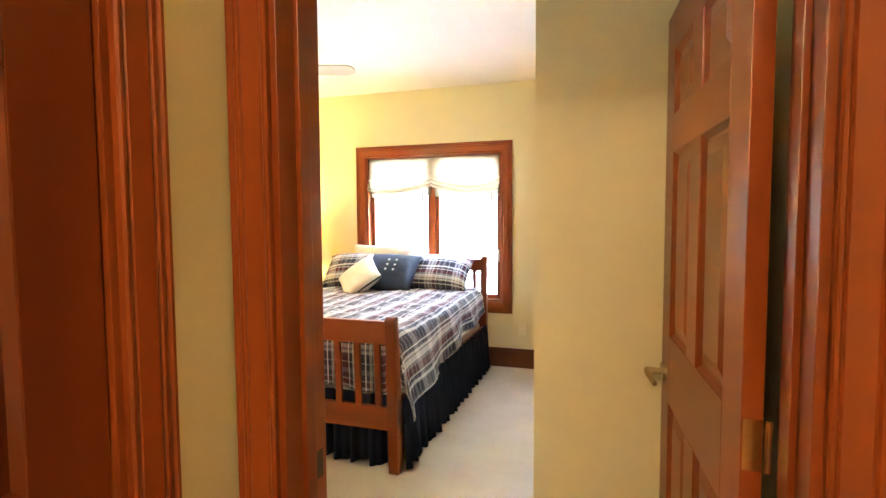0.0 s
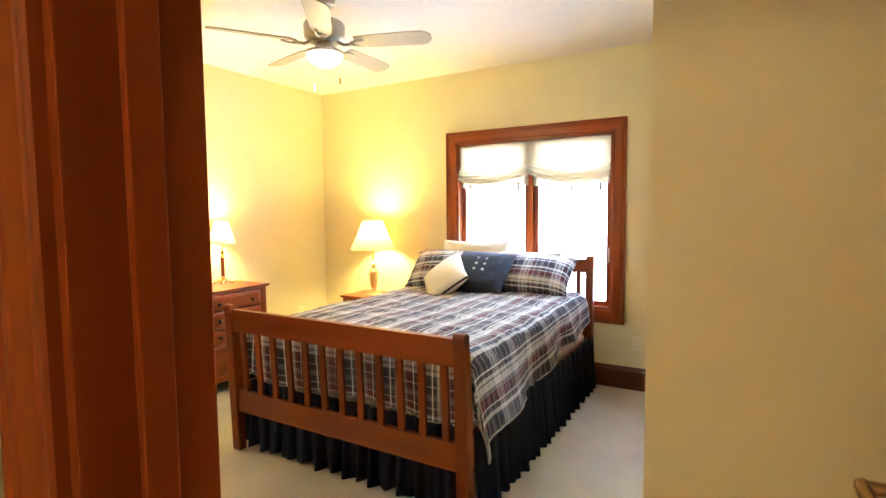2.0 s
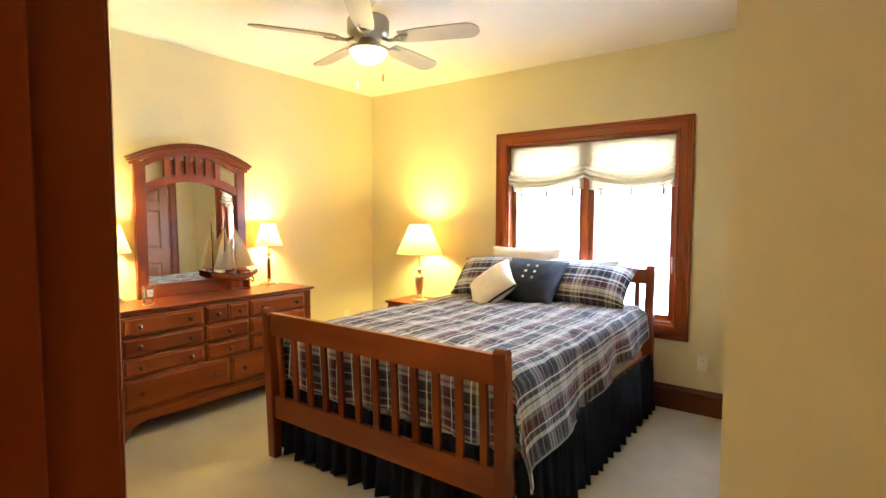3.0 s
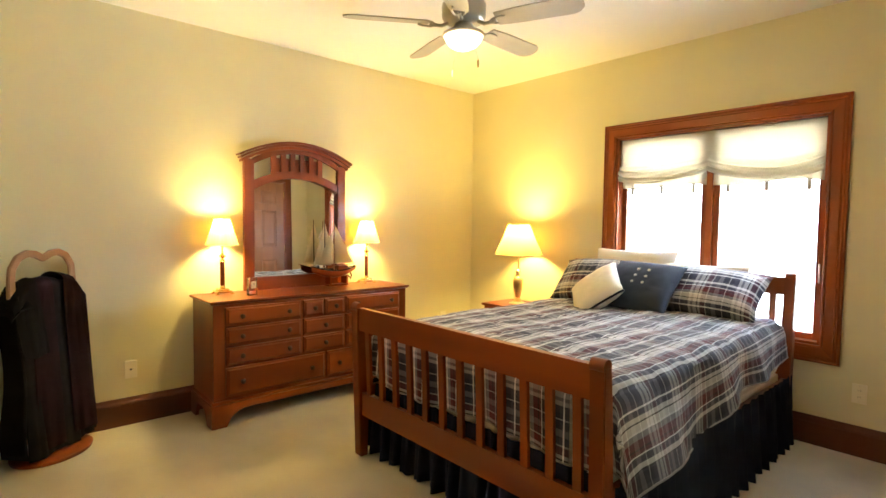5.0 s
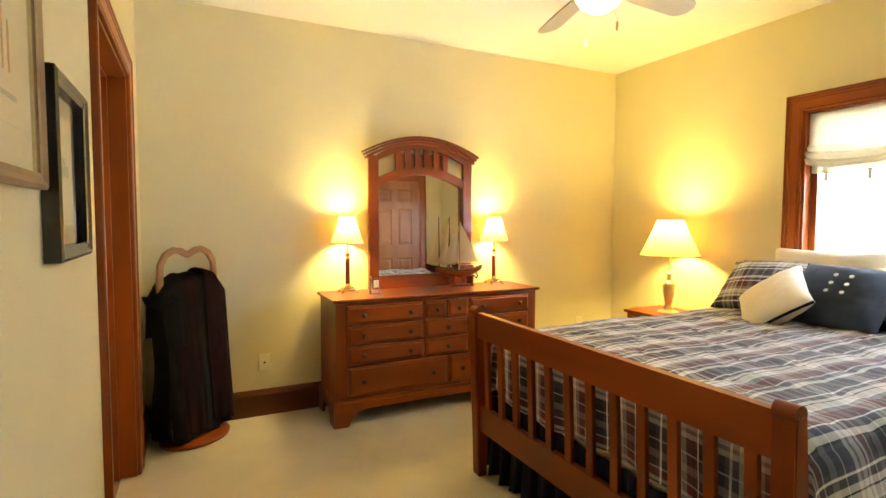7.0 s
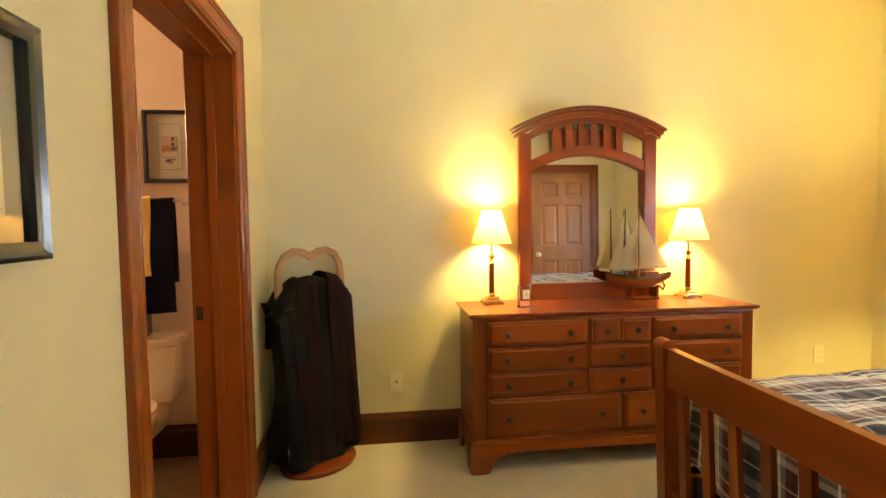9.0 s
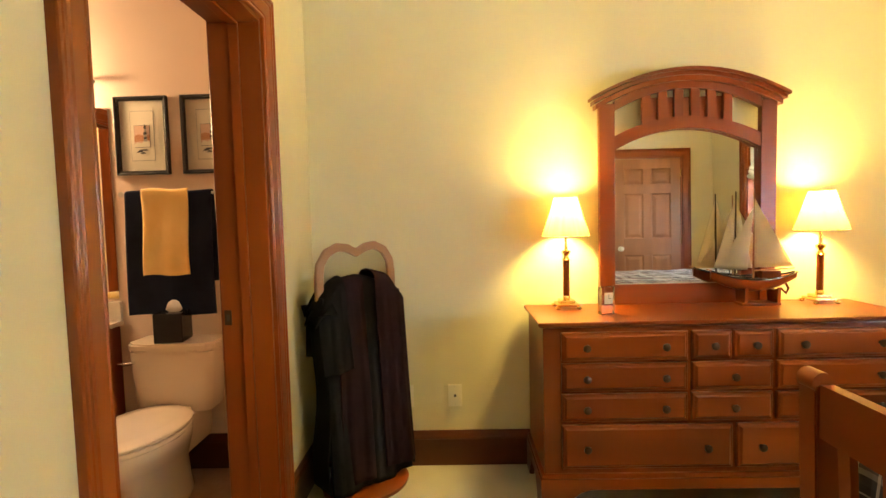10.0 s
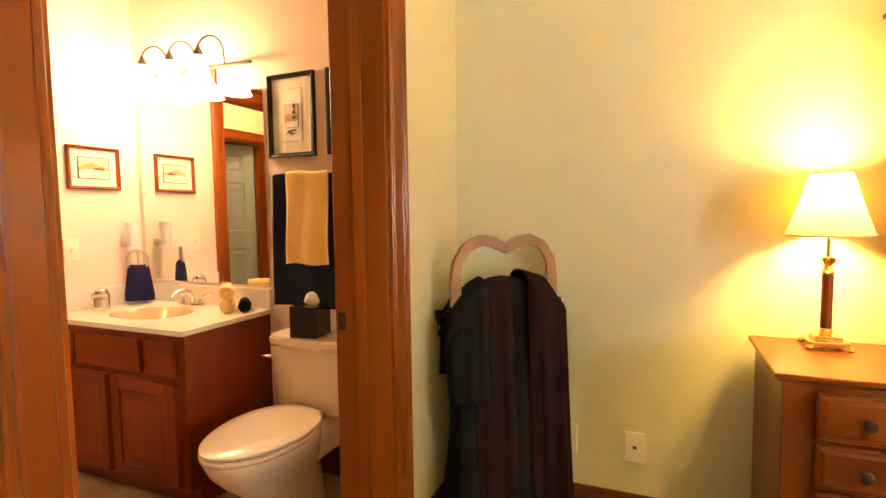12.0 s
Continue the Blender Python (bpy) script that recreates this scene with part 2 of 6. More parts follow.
def strip(bm, lower, upper):
    """A ribbon of quads between two rows of points."""
    a = [bm.verts.new(p) for p in lower]
    b = [bm.verts.new(p) for p in upper]
    for i in range(len(a) - 1):
        bm.faces.new((a[i], a[i + 1], b[i + 1], b[i]))
    return bm


def grid(bm, nu, nv, place, uv=None):
    layer = bm.loops.layers.uv.verify() if uv else None
    vs = [[bm.verts.new(place(i / nu, j / nv)) for j in range(nv + 1)] for i in range(nu + 1)]
    for i in range(nu):
        for j in range(nv):
            f = bm.faces.new((vs[i][j], vs[i + 1][j], vs[i + 1][j + 1], vs[i][j + 1]))
            if uv:
                for loop, (p, q) in zip(f.loops, ((i, j), (i + 1, j), (i + 1, j + 1), (i, j + 1))):
                    loop[layer].uv = uv(p / nu, q / nv)
    return bm


def part(name, bm, material, parent=None, label="", smooth=False):
    bmesh.ops.recalc_face_normals(bm, faces=bm.faces)
    me = bpy.data.meshes.new(name)
    bm.to_mesh(me)
    bm.free()
    me.materials.append(material)
    if smooth:
        for p in me.polygons:
            p.use_smooth = True
        me.set_sharp_from_angle(angle=radians(40))
    ob = new(name, me)
    if parent is not None:
        ob.parent = parent
    if label:
        ob["label"] = label
    return ob


def thing(name, at, turn=0.0, label="", category="", group="", kind=""):
    ob = new(name)
    ob.empty_display_size = 0.1
    ob.matrix_basis = pose(at[0], at[1], at[2], 0, 0, turn)
    return tagged(ob, label, category, group, kind)


def solidify(ob, thickness, offset=0.0):
    mod = ob.modifiers.new("thickness", "SOLIDIFY")
    mod.thickness, mod.offset = thickness, offset
    return ob


def structure(ob, label="", category=""):
    return tagged(ob, label, category, kind="structure")


# ---- the shell ----
def wall(name, along, near, far, u0, u1, z0, z1, material, holes=(), label="painted wall"):
    """A wall with thickness from near to far, with openings (u0, u1, z0, z1) through it."""
    us = sorted({u0, u1, *(v for h in holes for v in h[:2] if u0 < v < u1)})
    zs = sorted({z0, z1, *(v for h in holes for v in h[2:] if z0 < v < z1)})
    bm = bmesh.new()

    def solid(i, j):
        if not (0 <= i < len(us) - 1 and 0 <= j < len(zs) - 1):
            return False
        u, z = (us[i] + us[i + 1]) / 2, (zs[j] + zs[j + 1]) / 2
        return not any(h[0] < u < h[1] and h[2] < z < h[3] for h in holes)

    def at(u, w, z):
        return (u, w, z) if along == "x" else (w, u, z)

    def face(*ps):
        bm.faces.new([bm.verts.new(at(*p)) for p in ps])

    for i in range(len(us) - 1):
        for j in range(len(zs) - 1):
            if not solid(i, j):
                continue
            a, b, c, d = us[i], us[i + 1], zs[j], zs[j + 1]
            for w in (near, far):
                face((a, w, c), (b, w, c), (b, w, d), (a, w, d))
            if not solid(i - 1, j):
                face((a, near, c), (a, far, c), (a, far, d), (a, near, d))
            if not solid(i + 1, j):
                face((b, near, c), (b, far, c), (b, far, d), (b, near, d))
            if not solid(i, j - 1):
                face((a, near, c), (b, near, c), (b, far, c), (a, far, c))
            if not solid(i, j + 1):
                face((a, near, d), (b, near, d), (b, far, d), (a, far, d))
    bmesh.ops.remove_doubles(bm, verts=bm.verts, dist=0.0002)
    return structure(part(name, bm, material), label, "wall")


# moulded casing: across its width from the inner edge, and how far it stands out
CASING = [(0.0, 0.0), (0.0, 0.012), (0.004, 0.016), (0.010, 0.016), (0.014, 0.013), (0.018, 0.017), (0.060, 0.020),
          (0.066, 0.017), (0.070, 0.021), (0.078, 0.021), (0.082, 0.018), (0.088, 0.024), (0.095, 0.024), (0.098, 0.020), (0.098, 0.0)]


def casing(name, along, face, out, a0, a1, b0, b1, parent, closed=False, profile=CASING, mat_v=None, mat_h=None, scale=1.0):
    """Trim round an opening a0..a1, b0..b1 of a wall's face; out is +1 or -1, the way it stands out. Legs and head are pieces."""
    prof = [(u * scale, v) for u, v in profile]

    def at(u, z, v):
        w = face + out * v
        return (u, w, z) if along == "x" else (w, u, z)

    def piece(kind, ends, mat):
        bm = bmesh.new()
        rows = [[bm.verts.new(at(*e(u), v)) for u, v in prof] for e in ends]
        for i in range(len(prof) - 1):
            bm.faces.new((rows[0][i], rows[0][i + 1], rows[1][i + 1], rows[1][i]))
        for r in rows:
            bm.faces.new(r)
        part(kind, bm, mat, parent)

    foot = (lambda u: b0 - u) if closed else (lambda u: b0)
    mv = mat_v or TRIM_Z
    mh = mat_h or (TRIM_X if along == "x" else TRIM_Y)
    piece("casing_leg", (lambda u: (a0 - u, foot(u)), lambda u: (a0 - u, b1 + u)), mv)
    piece("casing_leg", (lambda u: (a1 + u, foot(u)), lambda u: (a1 + u, b1 + u)), mv)
    piece("casing_head", (lambda u: (a0 - u, b1 + u), lambda u: (a1 + u, b1 + u)), mh)
    if closed:
        piece("casing_sill", (lambda u: (a0 - u, b0 - u), lambda u: (a1 + u, b0 - u)), mh)


BASE_PROFILE = [(0.0, 0.0), (0.0, 0.016), (0.135, 0.016), (0.142, 0.020), (0.150, 0.018), (0.160, 0.012), (0.172, 0.009), (0.180, 0.006), (0.180, 0.0)]


def baseboard(along, face, out, u0, u1, mat):
    bm = bmesh.new()

    def at(u, z, v):
        w = face + out * v
        return (u, w, z) if along == "x" else (w, u, z)

    rows = [[bm.verts.new(at(u, z, v)) for z, v in BASE_PROFILE] for u in (u0, u1)]
    for i in range(len(BASE_PROFILE) - 1):
        bm.faces.new((rows[0][i], rows[0][i + 1], rows[1][i + 1], rows[1][i]))
    for r in rows:
        bm.faces.new(r)
    structure(part("baseboard", bm, mat), "dark stained moulded wooden baseboard along the wall", "baseboard")


def lining(along, near, far, a0, a1, b1, parent, t=0.02, stop=True):
    """Jambs and head that line a doorway, with a stop."""
    def b(u0, u1, z0, z1, w0=near, w1=far):
        return boxed(u0, u1, min(w0, w1), max(w0, w1), z0, z1, bevel=0.002) if along == "x" else boxed(min(w0, w1), max(w0, w1), u0, u1, z0, z1, bevel=0.002)
    part("jamb", b(a0, a0 + t, 0, b1 - t), TRIM_Z, parent)
    part("jamb", b(a1 - t, a1, 0, b1 - t), TRIM_Z, parent)
    part("jamb_head", b(a0, a1, b1 - t, b1), TRIM_X if along == "x" else TRIM_Y, parent)
    if stop:
        m = (near + far) / 2
        s0, s1 = m - 0.018, m + 0.018
        part("door_stop", b(a0 + t, a0 + t + 0.011, 0, b1 - t - 0.011, s0, s1), TRIM_Z, parent)
        part("door_stop", b(a1 - t - 0.011, a1 - t, 0, b1 - t - 0.011, s0, s1), TRIM_Z, parent)
        part("door_stop", b(a0 + t, a1 - t, b1 - t - 0.011, b1 - t, s0, s1), TRIM_X if along == "x" else TRIM_Y, parent)


def doorway(name, along, near, far, a0, a1, b1, label, sides=(1, 1), scale=1.0, far_profile=CASING):
    """Cased opening: lining, and casing on the faces near (out -1) and far (out +1)."""
    ob = thing(name, (0, 0, 0), 0, label, "door frame", kind="structure")
    lining(along, near, far, a0, a1, b1, ob)
    lo, hi = min(near, far), max(near, far)
    if sides[0]:
        casing("casing", along, lo, -1, a0 + 0.006, a1 - 0.006, 0, b1 - 0.006, ob, scale=scale)
    if sides[1]:
        casing("casing", along, hi, 1, a0 + 0.006, a1 - 0.006, 0, b1 - 0.006, ob, scale=scale, profile=far_profile)
    return ob


def panel_door(name, hinge, turn, width, height, label, knob=False, lever=True, hinges=True, thick=0.035, timber=None):
    """A six-panel door; local x runs from the hinge to the free edge, y through the slab."""
    ob = thing(name, (*hinge, 0.012), turn, label, "door", kind="structure")
    st, mid = 0.115, 0.10
    upright, level = timber or TRIM_Z, timber or TRIM_X
    rails = [(0.0, 0.22), (0.86, 1.06), (1.60, 1.71), (height - 0.12, height)]
    for x0, x1 in ((0, st), (width - st, width)):
        part("stile", boxed(x0, x1, 0, thick, 0, height, bevel=0.002), upright, ob)
    for z0, z1 in rails:
        part("rail", boxed(st, width - st, 0, thick, z0, z1, bevel=0.002), level, ob)
    cx = width / 2
    for (_, z0), (z1, _) in zip(rails, rails[1:]):
        part("muntin", boxed(cx - mid / 2, cx + mid / 2, 0, thick, z0, z1, bevel=0.002), upright, ob)
        for x0, x1 in ((st, cx - mid / 2), (cx + mid / 2, width - st)):
            bm = bmesh.new()
            loops = []
            for inset, depth in ((0.0, 0.004), (0.012, 0.013), (0.020, 0.013), (0.052, 0.004)):
                for s in (0, 1):
                    y = depth if s == 0 else thick - depth
                    loops.append((s, [bm.verts.new(p) for p in ((x0 + inset, y, z0 + inset), (x1 - inset, y, z0 + inset), (x1 - inset, y, z1 - inset), (x0 + inset, y, z1 - inset))]))
            for s in (0, 1):
                ring = [l for k, l in loops if k == s]
                for a, b in zip(ring, ring[1:]):
                    for i in range(4):
                        bm.faces.new((a[i], a[(i + 1) % 4], b[(i + 1) % 4], b[i]))
                bm.faces.new(ring[-1])
            part("raised_panel", bm, upright, ob)
    if lever:
        for s, y in ((-1, 0.0), (1, thick)):
            bm = bmesh.new()
            c = width - 0.065
            tube(bm, [(c, y, 0.94), (c, y + s * 0.012, 0.94)], 0.028, 20)
            tube(bm, [(c, y + s * 0.01, 0.94), (c, y + s * 0.05, 0.94)], 0.011, 12)
            tube(bm, [(c + 0.005, y + s * 0.05, 0.94), (c - 0.04, y + s * 0.054, 0.942), (c - 0.075, y + s * 0.05, 0.936), (c - 0.105, y + s * 0.046, 0.932)], [0.012, 0.011, 0.009, 0.007], 12)
            part("door_handle", bm, OLD_BRASS, ob, "aged brass lever handle", True)
    if knob:
        for sgn, y in ((-1, 0.0), (1, thick)):
            turned = lathe(bmesh.new(), [(0.030, 0.0), (0.030, 0.006), (0.012, 0.012), (0.011, 0.030), (0.022, 0.038), (0.028, 0.052), (0.022, 0.066), (0.0, 0.070)], (0, 0, 0), 20, False)
            kn = part("door_knob", turned, NICKEL, ob, "round metal door knob", True)
            kn.matrix_basis = pose(width - 0.065, y, 0.94, 90 if sgn < 0 else -90)
    if hinges:
        for z in (0.20, 0.98, height - 0.22):
            bm = bmesh.new()
            box(bm, -0.004, -0.001, 0.002, thick - 0.002, z, z + 0.09)
            tube(bm, [(-0.006, -0.006, z), (-0.006, -0.006, z + 0.09)], 0.006, 10)
            part("hinge", bm, BRASS, ob, "polished brass hinge")
    return ob


DOOR_H = 2.055
structure(part("floor", boxed(WEST - 0.12, HALL_E + 0.12, HALL_S + 0.07, NORTH + 0.14, -0.12, 0.0), CARPET), "beige cut-pile carpet over the whole bedroom floor", "floor")
structure(part("floor_hall", boxed(-0.92, HALL_E + 0.12, HALL_SOUTH - 0.12, HALL_S + 0.07, -0.12, 0.0), CARPET), "beige carpet of the hall", "floor")
structure(part("floor_bathroom", boxed(WEST - 0.12, -0.92, -1.6, HALL_S + 0.07, -0.12, -0.004), BATH_FLOOR), "tan vinyl floor of the bathroom", "floor")
structure(part("ceiling", boxed(WEST - 0.12, HALL_E + 0.12, -1.6, NORTH + 0.14, CEIL, CEIL + 0.1), WHITE_CEILING), "flat white painted ceiling", "ceiling")

WIN = (-2.455, -1.045, 0.615, 2.045)
BATH_DOOR = (-3.515, -2.535)
ENTRY = (-0.686, 0.210)
CLOSET = (5.80, 6.64)
wall("wall_north", "x", NORTH, NORTH + 0.14, WEST - 0.12, EAST + 0.10, 0, CEIL, PAINT, [WIN], "cream painted wall with the window")
wall("wall_west", "y", WEST, WEST - 0.12, HALL_S + 0.06, NORTH, 0, CEIL, PAINT, (), "cream painted wall behind the dresser")
wall("wall_south", "x", SOUTH, HALL_S + 0.06, WEST, ALCOVE_E, 0, CEIL, PAINT, [(*BATH_DOOR, -1, DOOR_H), (*ENTRY, -1, DOOR_H)], "cream painted wall with the bathroom door")
wall("wall_hall_north", "x", HALL_S + 0.06, HALL_S, BATH_E + 0.10, HALL_E, 0, CEIL, PAINT, [(*ENTRY, -1, DOOR_H)], "cream painted hall wall")
wall("wall_bath_north", "x", HALL_S + 0.06, BATH_N, WEST, BATH_E + 0.10, 0, CEIL, BATH_PAINT, [(*BATH_DOOR, -1, DOOR_H)], "peach painted bathroom wall")
wall("wall_east", "y", EAST, EAST + 0.10, ALCOVE_N + 0.10, NORTH, 0, CEIL, PAINT, [(*CLOSET, -1, DOOR_H)], "cream painted wall with the closet door")
wall("wall_alcove_north", "x", ALCOVE_N, ALCOVE_N + 0.10, EAST, ALCOVE_E + 0.10, 0, CEIL, PAINT, (), "cream painted wall of the entry alcove")
wall("wall_alcove_east", "y", ALCOVE_E, ALCOVE_E + 0.10, HALL_S + 0.06, ALCOVE_N, 0, CEIL, PAINT, (), "cream painted wall behind the open door")
wall("wall_closet_back", "y", EAST + 0.72, EAST + 0.80, ALCOVE_N + 0.10, NORTH + 0.14, 0, CEIL, PAINT, (), "closet wall")
wall("wall_hall_west", "y", HALL_W, HALL_W - 0.12, HALL_SOUTH, HALL_S, 0, CEIL, PAINT, [(2.00, 2.780, -1, DOOR_H)], "cream painted hall wall with a door")
wall("wall_hall_east", "y", HALL_E, HALL_E + 0.12, HALL_SOUTH, HALL_S + 0.06, 0, CEIL, PAINT, (), "cream painted hall wall")
wall("wall_hall_south", "x", HALL_SOUTH, HALL_SOUTH - 0.12, -0.94, HALL_E + 0.12, 0, CEIL, PAINT, (), "cream painted hall wall")
wall("wall_bath_west", "y", WEST, WEST - 0.12, -1.6, HALL_S + 0.06, 0, CEIL, BATH_PAINT, (), "peach painted bathroom wall")
PASS = (-3.465, -2.655)
wall("wall_bath_south", "x", BATH_S, BATH_S - 0.12, WEST, BATH_E, 0, CEIL, BATH_PAINT, [(*PASS, -1, DOOR_H)], "peach painted bathroom wall with a doorway")
wall("wall_bath_east", "y", BATH_E, BATH_E + 0.10, -1.6, BATH_N, 0, CEIL, BATH_PAINT, (), "peach painted bathroom wall")
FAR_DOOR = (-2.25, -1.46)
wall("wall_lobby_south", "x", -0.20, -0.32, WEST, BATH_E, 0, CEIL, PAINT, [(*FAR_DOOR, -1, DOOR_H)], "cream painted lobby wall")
wall("wall_far_south", "x", -1.50, -1.60, WEST, BATH_E, 0, CEIL, PAINT, (), "cream painted wall of the far room")

entry_frame = doorway("door_frame", "x", HALL_S, SOUTH, *ENTRY, DOOR_H, "orange-brown stained wooden frame of the bedroom door", scale=0.82, far_profile=[(u, 0.55 * v) for u, v in CASING])
bath_frame = doorway("door_frame", "x", BATH_N, SOUTH, *BATH_DOOR, DOOR_H, "orange-brown stained wooden frame of the bathroom door")
doorway("door_frame", "y", EAST, EAST + 0.10, *CLOSET, DOOR_H, "stained wooden frame of the closet door", (1, 0))
doorway("door_frame", "y", HALL_W - 0.12, HALL_W, 2.00, 2.780, DOOR_H, "stained wooden frame of the hall door", (0, 1), 0.82)
doorway("door_frame", "x", BATH_S - 0.12, BATH_S, *PASS, DOOR_H, "stained wooden frame of the doorway opposite", (0, 1))
doorway("door_frame", "x", -0.32, -0.20, *FAR_DOOR, DOOR_H, "stained wooden frame of the far door", (0, 1))

for frame_ob, jamb_x, y in ((entry_frame, ENTRY[0] + 0.02, 3.135), (bath_frame, BATH_DOOR[0] + 0.02, 2.992)):
    plate = part("strike_plate", boxed(jamb_x + 0.0004, jamb_x + 0.002, y - 0.014, y + 0.014, 0.872, 0.932, bevel=0.0005), DARK_KNOB, frame_ob, "dark bronze strike plate")
    part("latch_hole", boxed(jamb_x + 0.0021, jamb_x + 0.0026, y - 0.006, y + 0.006, 0.889, 0.915), SLOT, plate)

panel_door("door_entry", (0.172, SOUTH + 0.012), 93.9, 0.775, 2.01, "open six-panel stained wooden door with a brass lever")
# closet timber is paler than the trim: the window's sheen is in its colour
panel_door("door_closet", (EAST + 0.006, CLOSET[1] - 0.023), -90, 0.79, 2.02, "closed six-panel wooden closet door, window light put into its tan colour", timber=wood("daylit_closet_wood", (0.16, 0.055, 0.015), (0.27, 0.105, 0.034), "z"), knob=True, lever=False)
panel_door("door_hall", (HALL_W - 0.045, 2.757), -90, 0.735, 2.02, "closed six-panel dark stained wooden hall door", lever=False, timber=wood("dark_stained_door", (0.078, 0.013, 0.0018), (0.165, 0.033, 0.004), "z"))
# the far door's grey-green stands in for daylight falling on it
panel_door("door_far", (FAR_DOOR[1] - 0.025, -0.33), 205, 0.735, 2.02, "six-panel wooden door standing ajar, daylight put into its grey-green colour", hinges=False, timber=DAYLIT_DOOR)

for a in ((BATH_DOOR[1] + 0.095, ENTRY[0] - 0.095), (WEST, BATH_DOOR[0] - 0.095)):
    baseboard("x", SOUTH, 1, *a, BASE_X)
baseboard("y", WEST, 1, SOUTH + 0.017, NORTH - 0.017, BASE_Y)
baseboard("x", NORTH, -1, WEST, EAST, BASE_X)
baseboard("y", EAST, -1, ALCOVE_N, CLOSET[0] - 0.095, BASE_Y)
baseboard("y", EAST, -1, CLOSET[1] + 0.095, NORTH - 0.017, BASE_Y)
baseboard("x", ALCOVE_N, -1, EAST - 0.016, ALCOVE_E, BASE_X)
baseboard("y", WEST, 1, 2.16, BATH_N, BASE_Y)
baseboard("x", BATH_N, -1, WEST + 0.017, BATH_DOOR[0] - 0.095, BASE_X)


# ---- window ----
def make_window():
    x0, x1, z0, z1 = WIN
    ob = thing("window_1", (0, 0, 0), 0, "wide double casement window in a stained wooden frame", "window", kind="structure")
    casing("casing", "x", NORTH, -1, x0 + 0.006, x1 - 0.006, z0 + 0.006, z1 - 0.006, ob, closed=True, scale=1.08)
    t, y0, y1 = 0.022, NORTH, NORTH + 0.14
    part("window_jamb", boxed(x0, x0 + t, y0, y1, z0 + t, z1 - t), TRIM_Z, ob)
    part("window_jamb", boxed(x1 - t, x1, y0, y1, z0 + t, z1 - t), TRIM_Z, ob)
    part("window_head", boxed(x0, x1, y0, y1, z1 - t, z1), TRIM_X, ob)
    part("window_sill", boxed(x0, x1, y0, y1, z0, z0 + t), TRIM_X, ob)
    xm = (x0 + x1) / 2
    part("mullion", boxed(xm - 0.022, xm + 0.022, y0 + 0.045, y1, z0 + t, z1 - t, bevel=0.004), TRIM_Z, ob)
    for a, b in ((x0 + t, xm - 0.022), (xm + 0.022, x1 - t)):
        s, ya, yb = 0.040, y0 + 0.07, y0 + 0.115
        sash = part("sash", boxed(a, a + s, ya, yb, z0 + t, z1 - t, bevel=0.003), TRIM_Z, ob)
        part("sash_stile", boxed(b - s, b, ya, yb, z0 + t, z1 - t, bevel=0.003), TRIM_Z, sash)
        part("sash_rail", boxed(a + s, b - s, ya, yb, z0 + t, z0 + t + s, bevel=0.003), TRIM_X, sash)
        part("sash_rail", boxed(a + s, b - s, ya, yb, z1 - t - s, z1 - t, bevel=0.003), TRIM_X, sash)
        pane = part("pane", boxed(a + s, b - s, y0 + 0.09, y0 + 0.095, z0 + t + s, z1 - t - s), PANE, ob)
        pane.visible_shadow = False
        c, d, e, f = a + s, b - s, z0 + t + s, z1 - t - s
        for u in (c + 0.10, d - 0.10):
            part("lead_came", boxed(u - 0.003, u + 0.003, y0 + 0.086, y0 + 0.089, e, f), PEWTER, sash)
        for w in (e + 0.10, f - 0.52):
            part("lead_came", boxed(c, d, y0 + 0.083, y0 + 0.0855, w - 0.003, w + 0.003), PEWTER, sash)
    for xx in (x0 + t + 0.012, x1 - t - 0.012):
        bm = bmesh.new()
        box(bm, xx - 0.010, xx + 0.010, y0 + 0.052, y0 + 0.07, 1.00, 1.10, bevel=0.003)
        tube(bm, [(xx, y0 + 0.05, 1.05), (xx, y0 + 0.03, 1.06), (xx, y0 + 0.028, 1.12)], 0.006, 8)
        part("sash_lock", bm, NICKEL, ob, "metal sash lock", True)
    return ob


make_window()


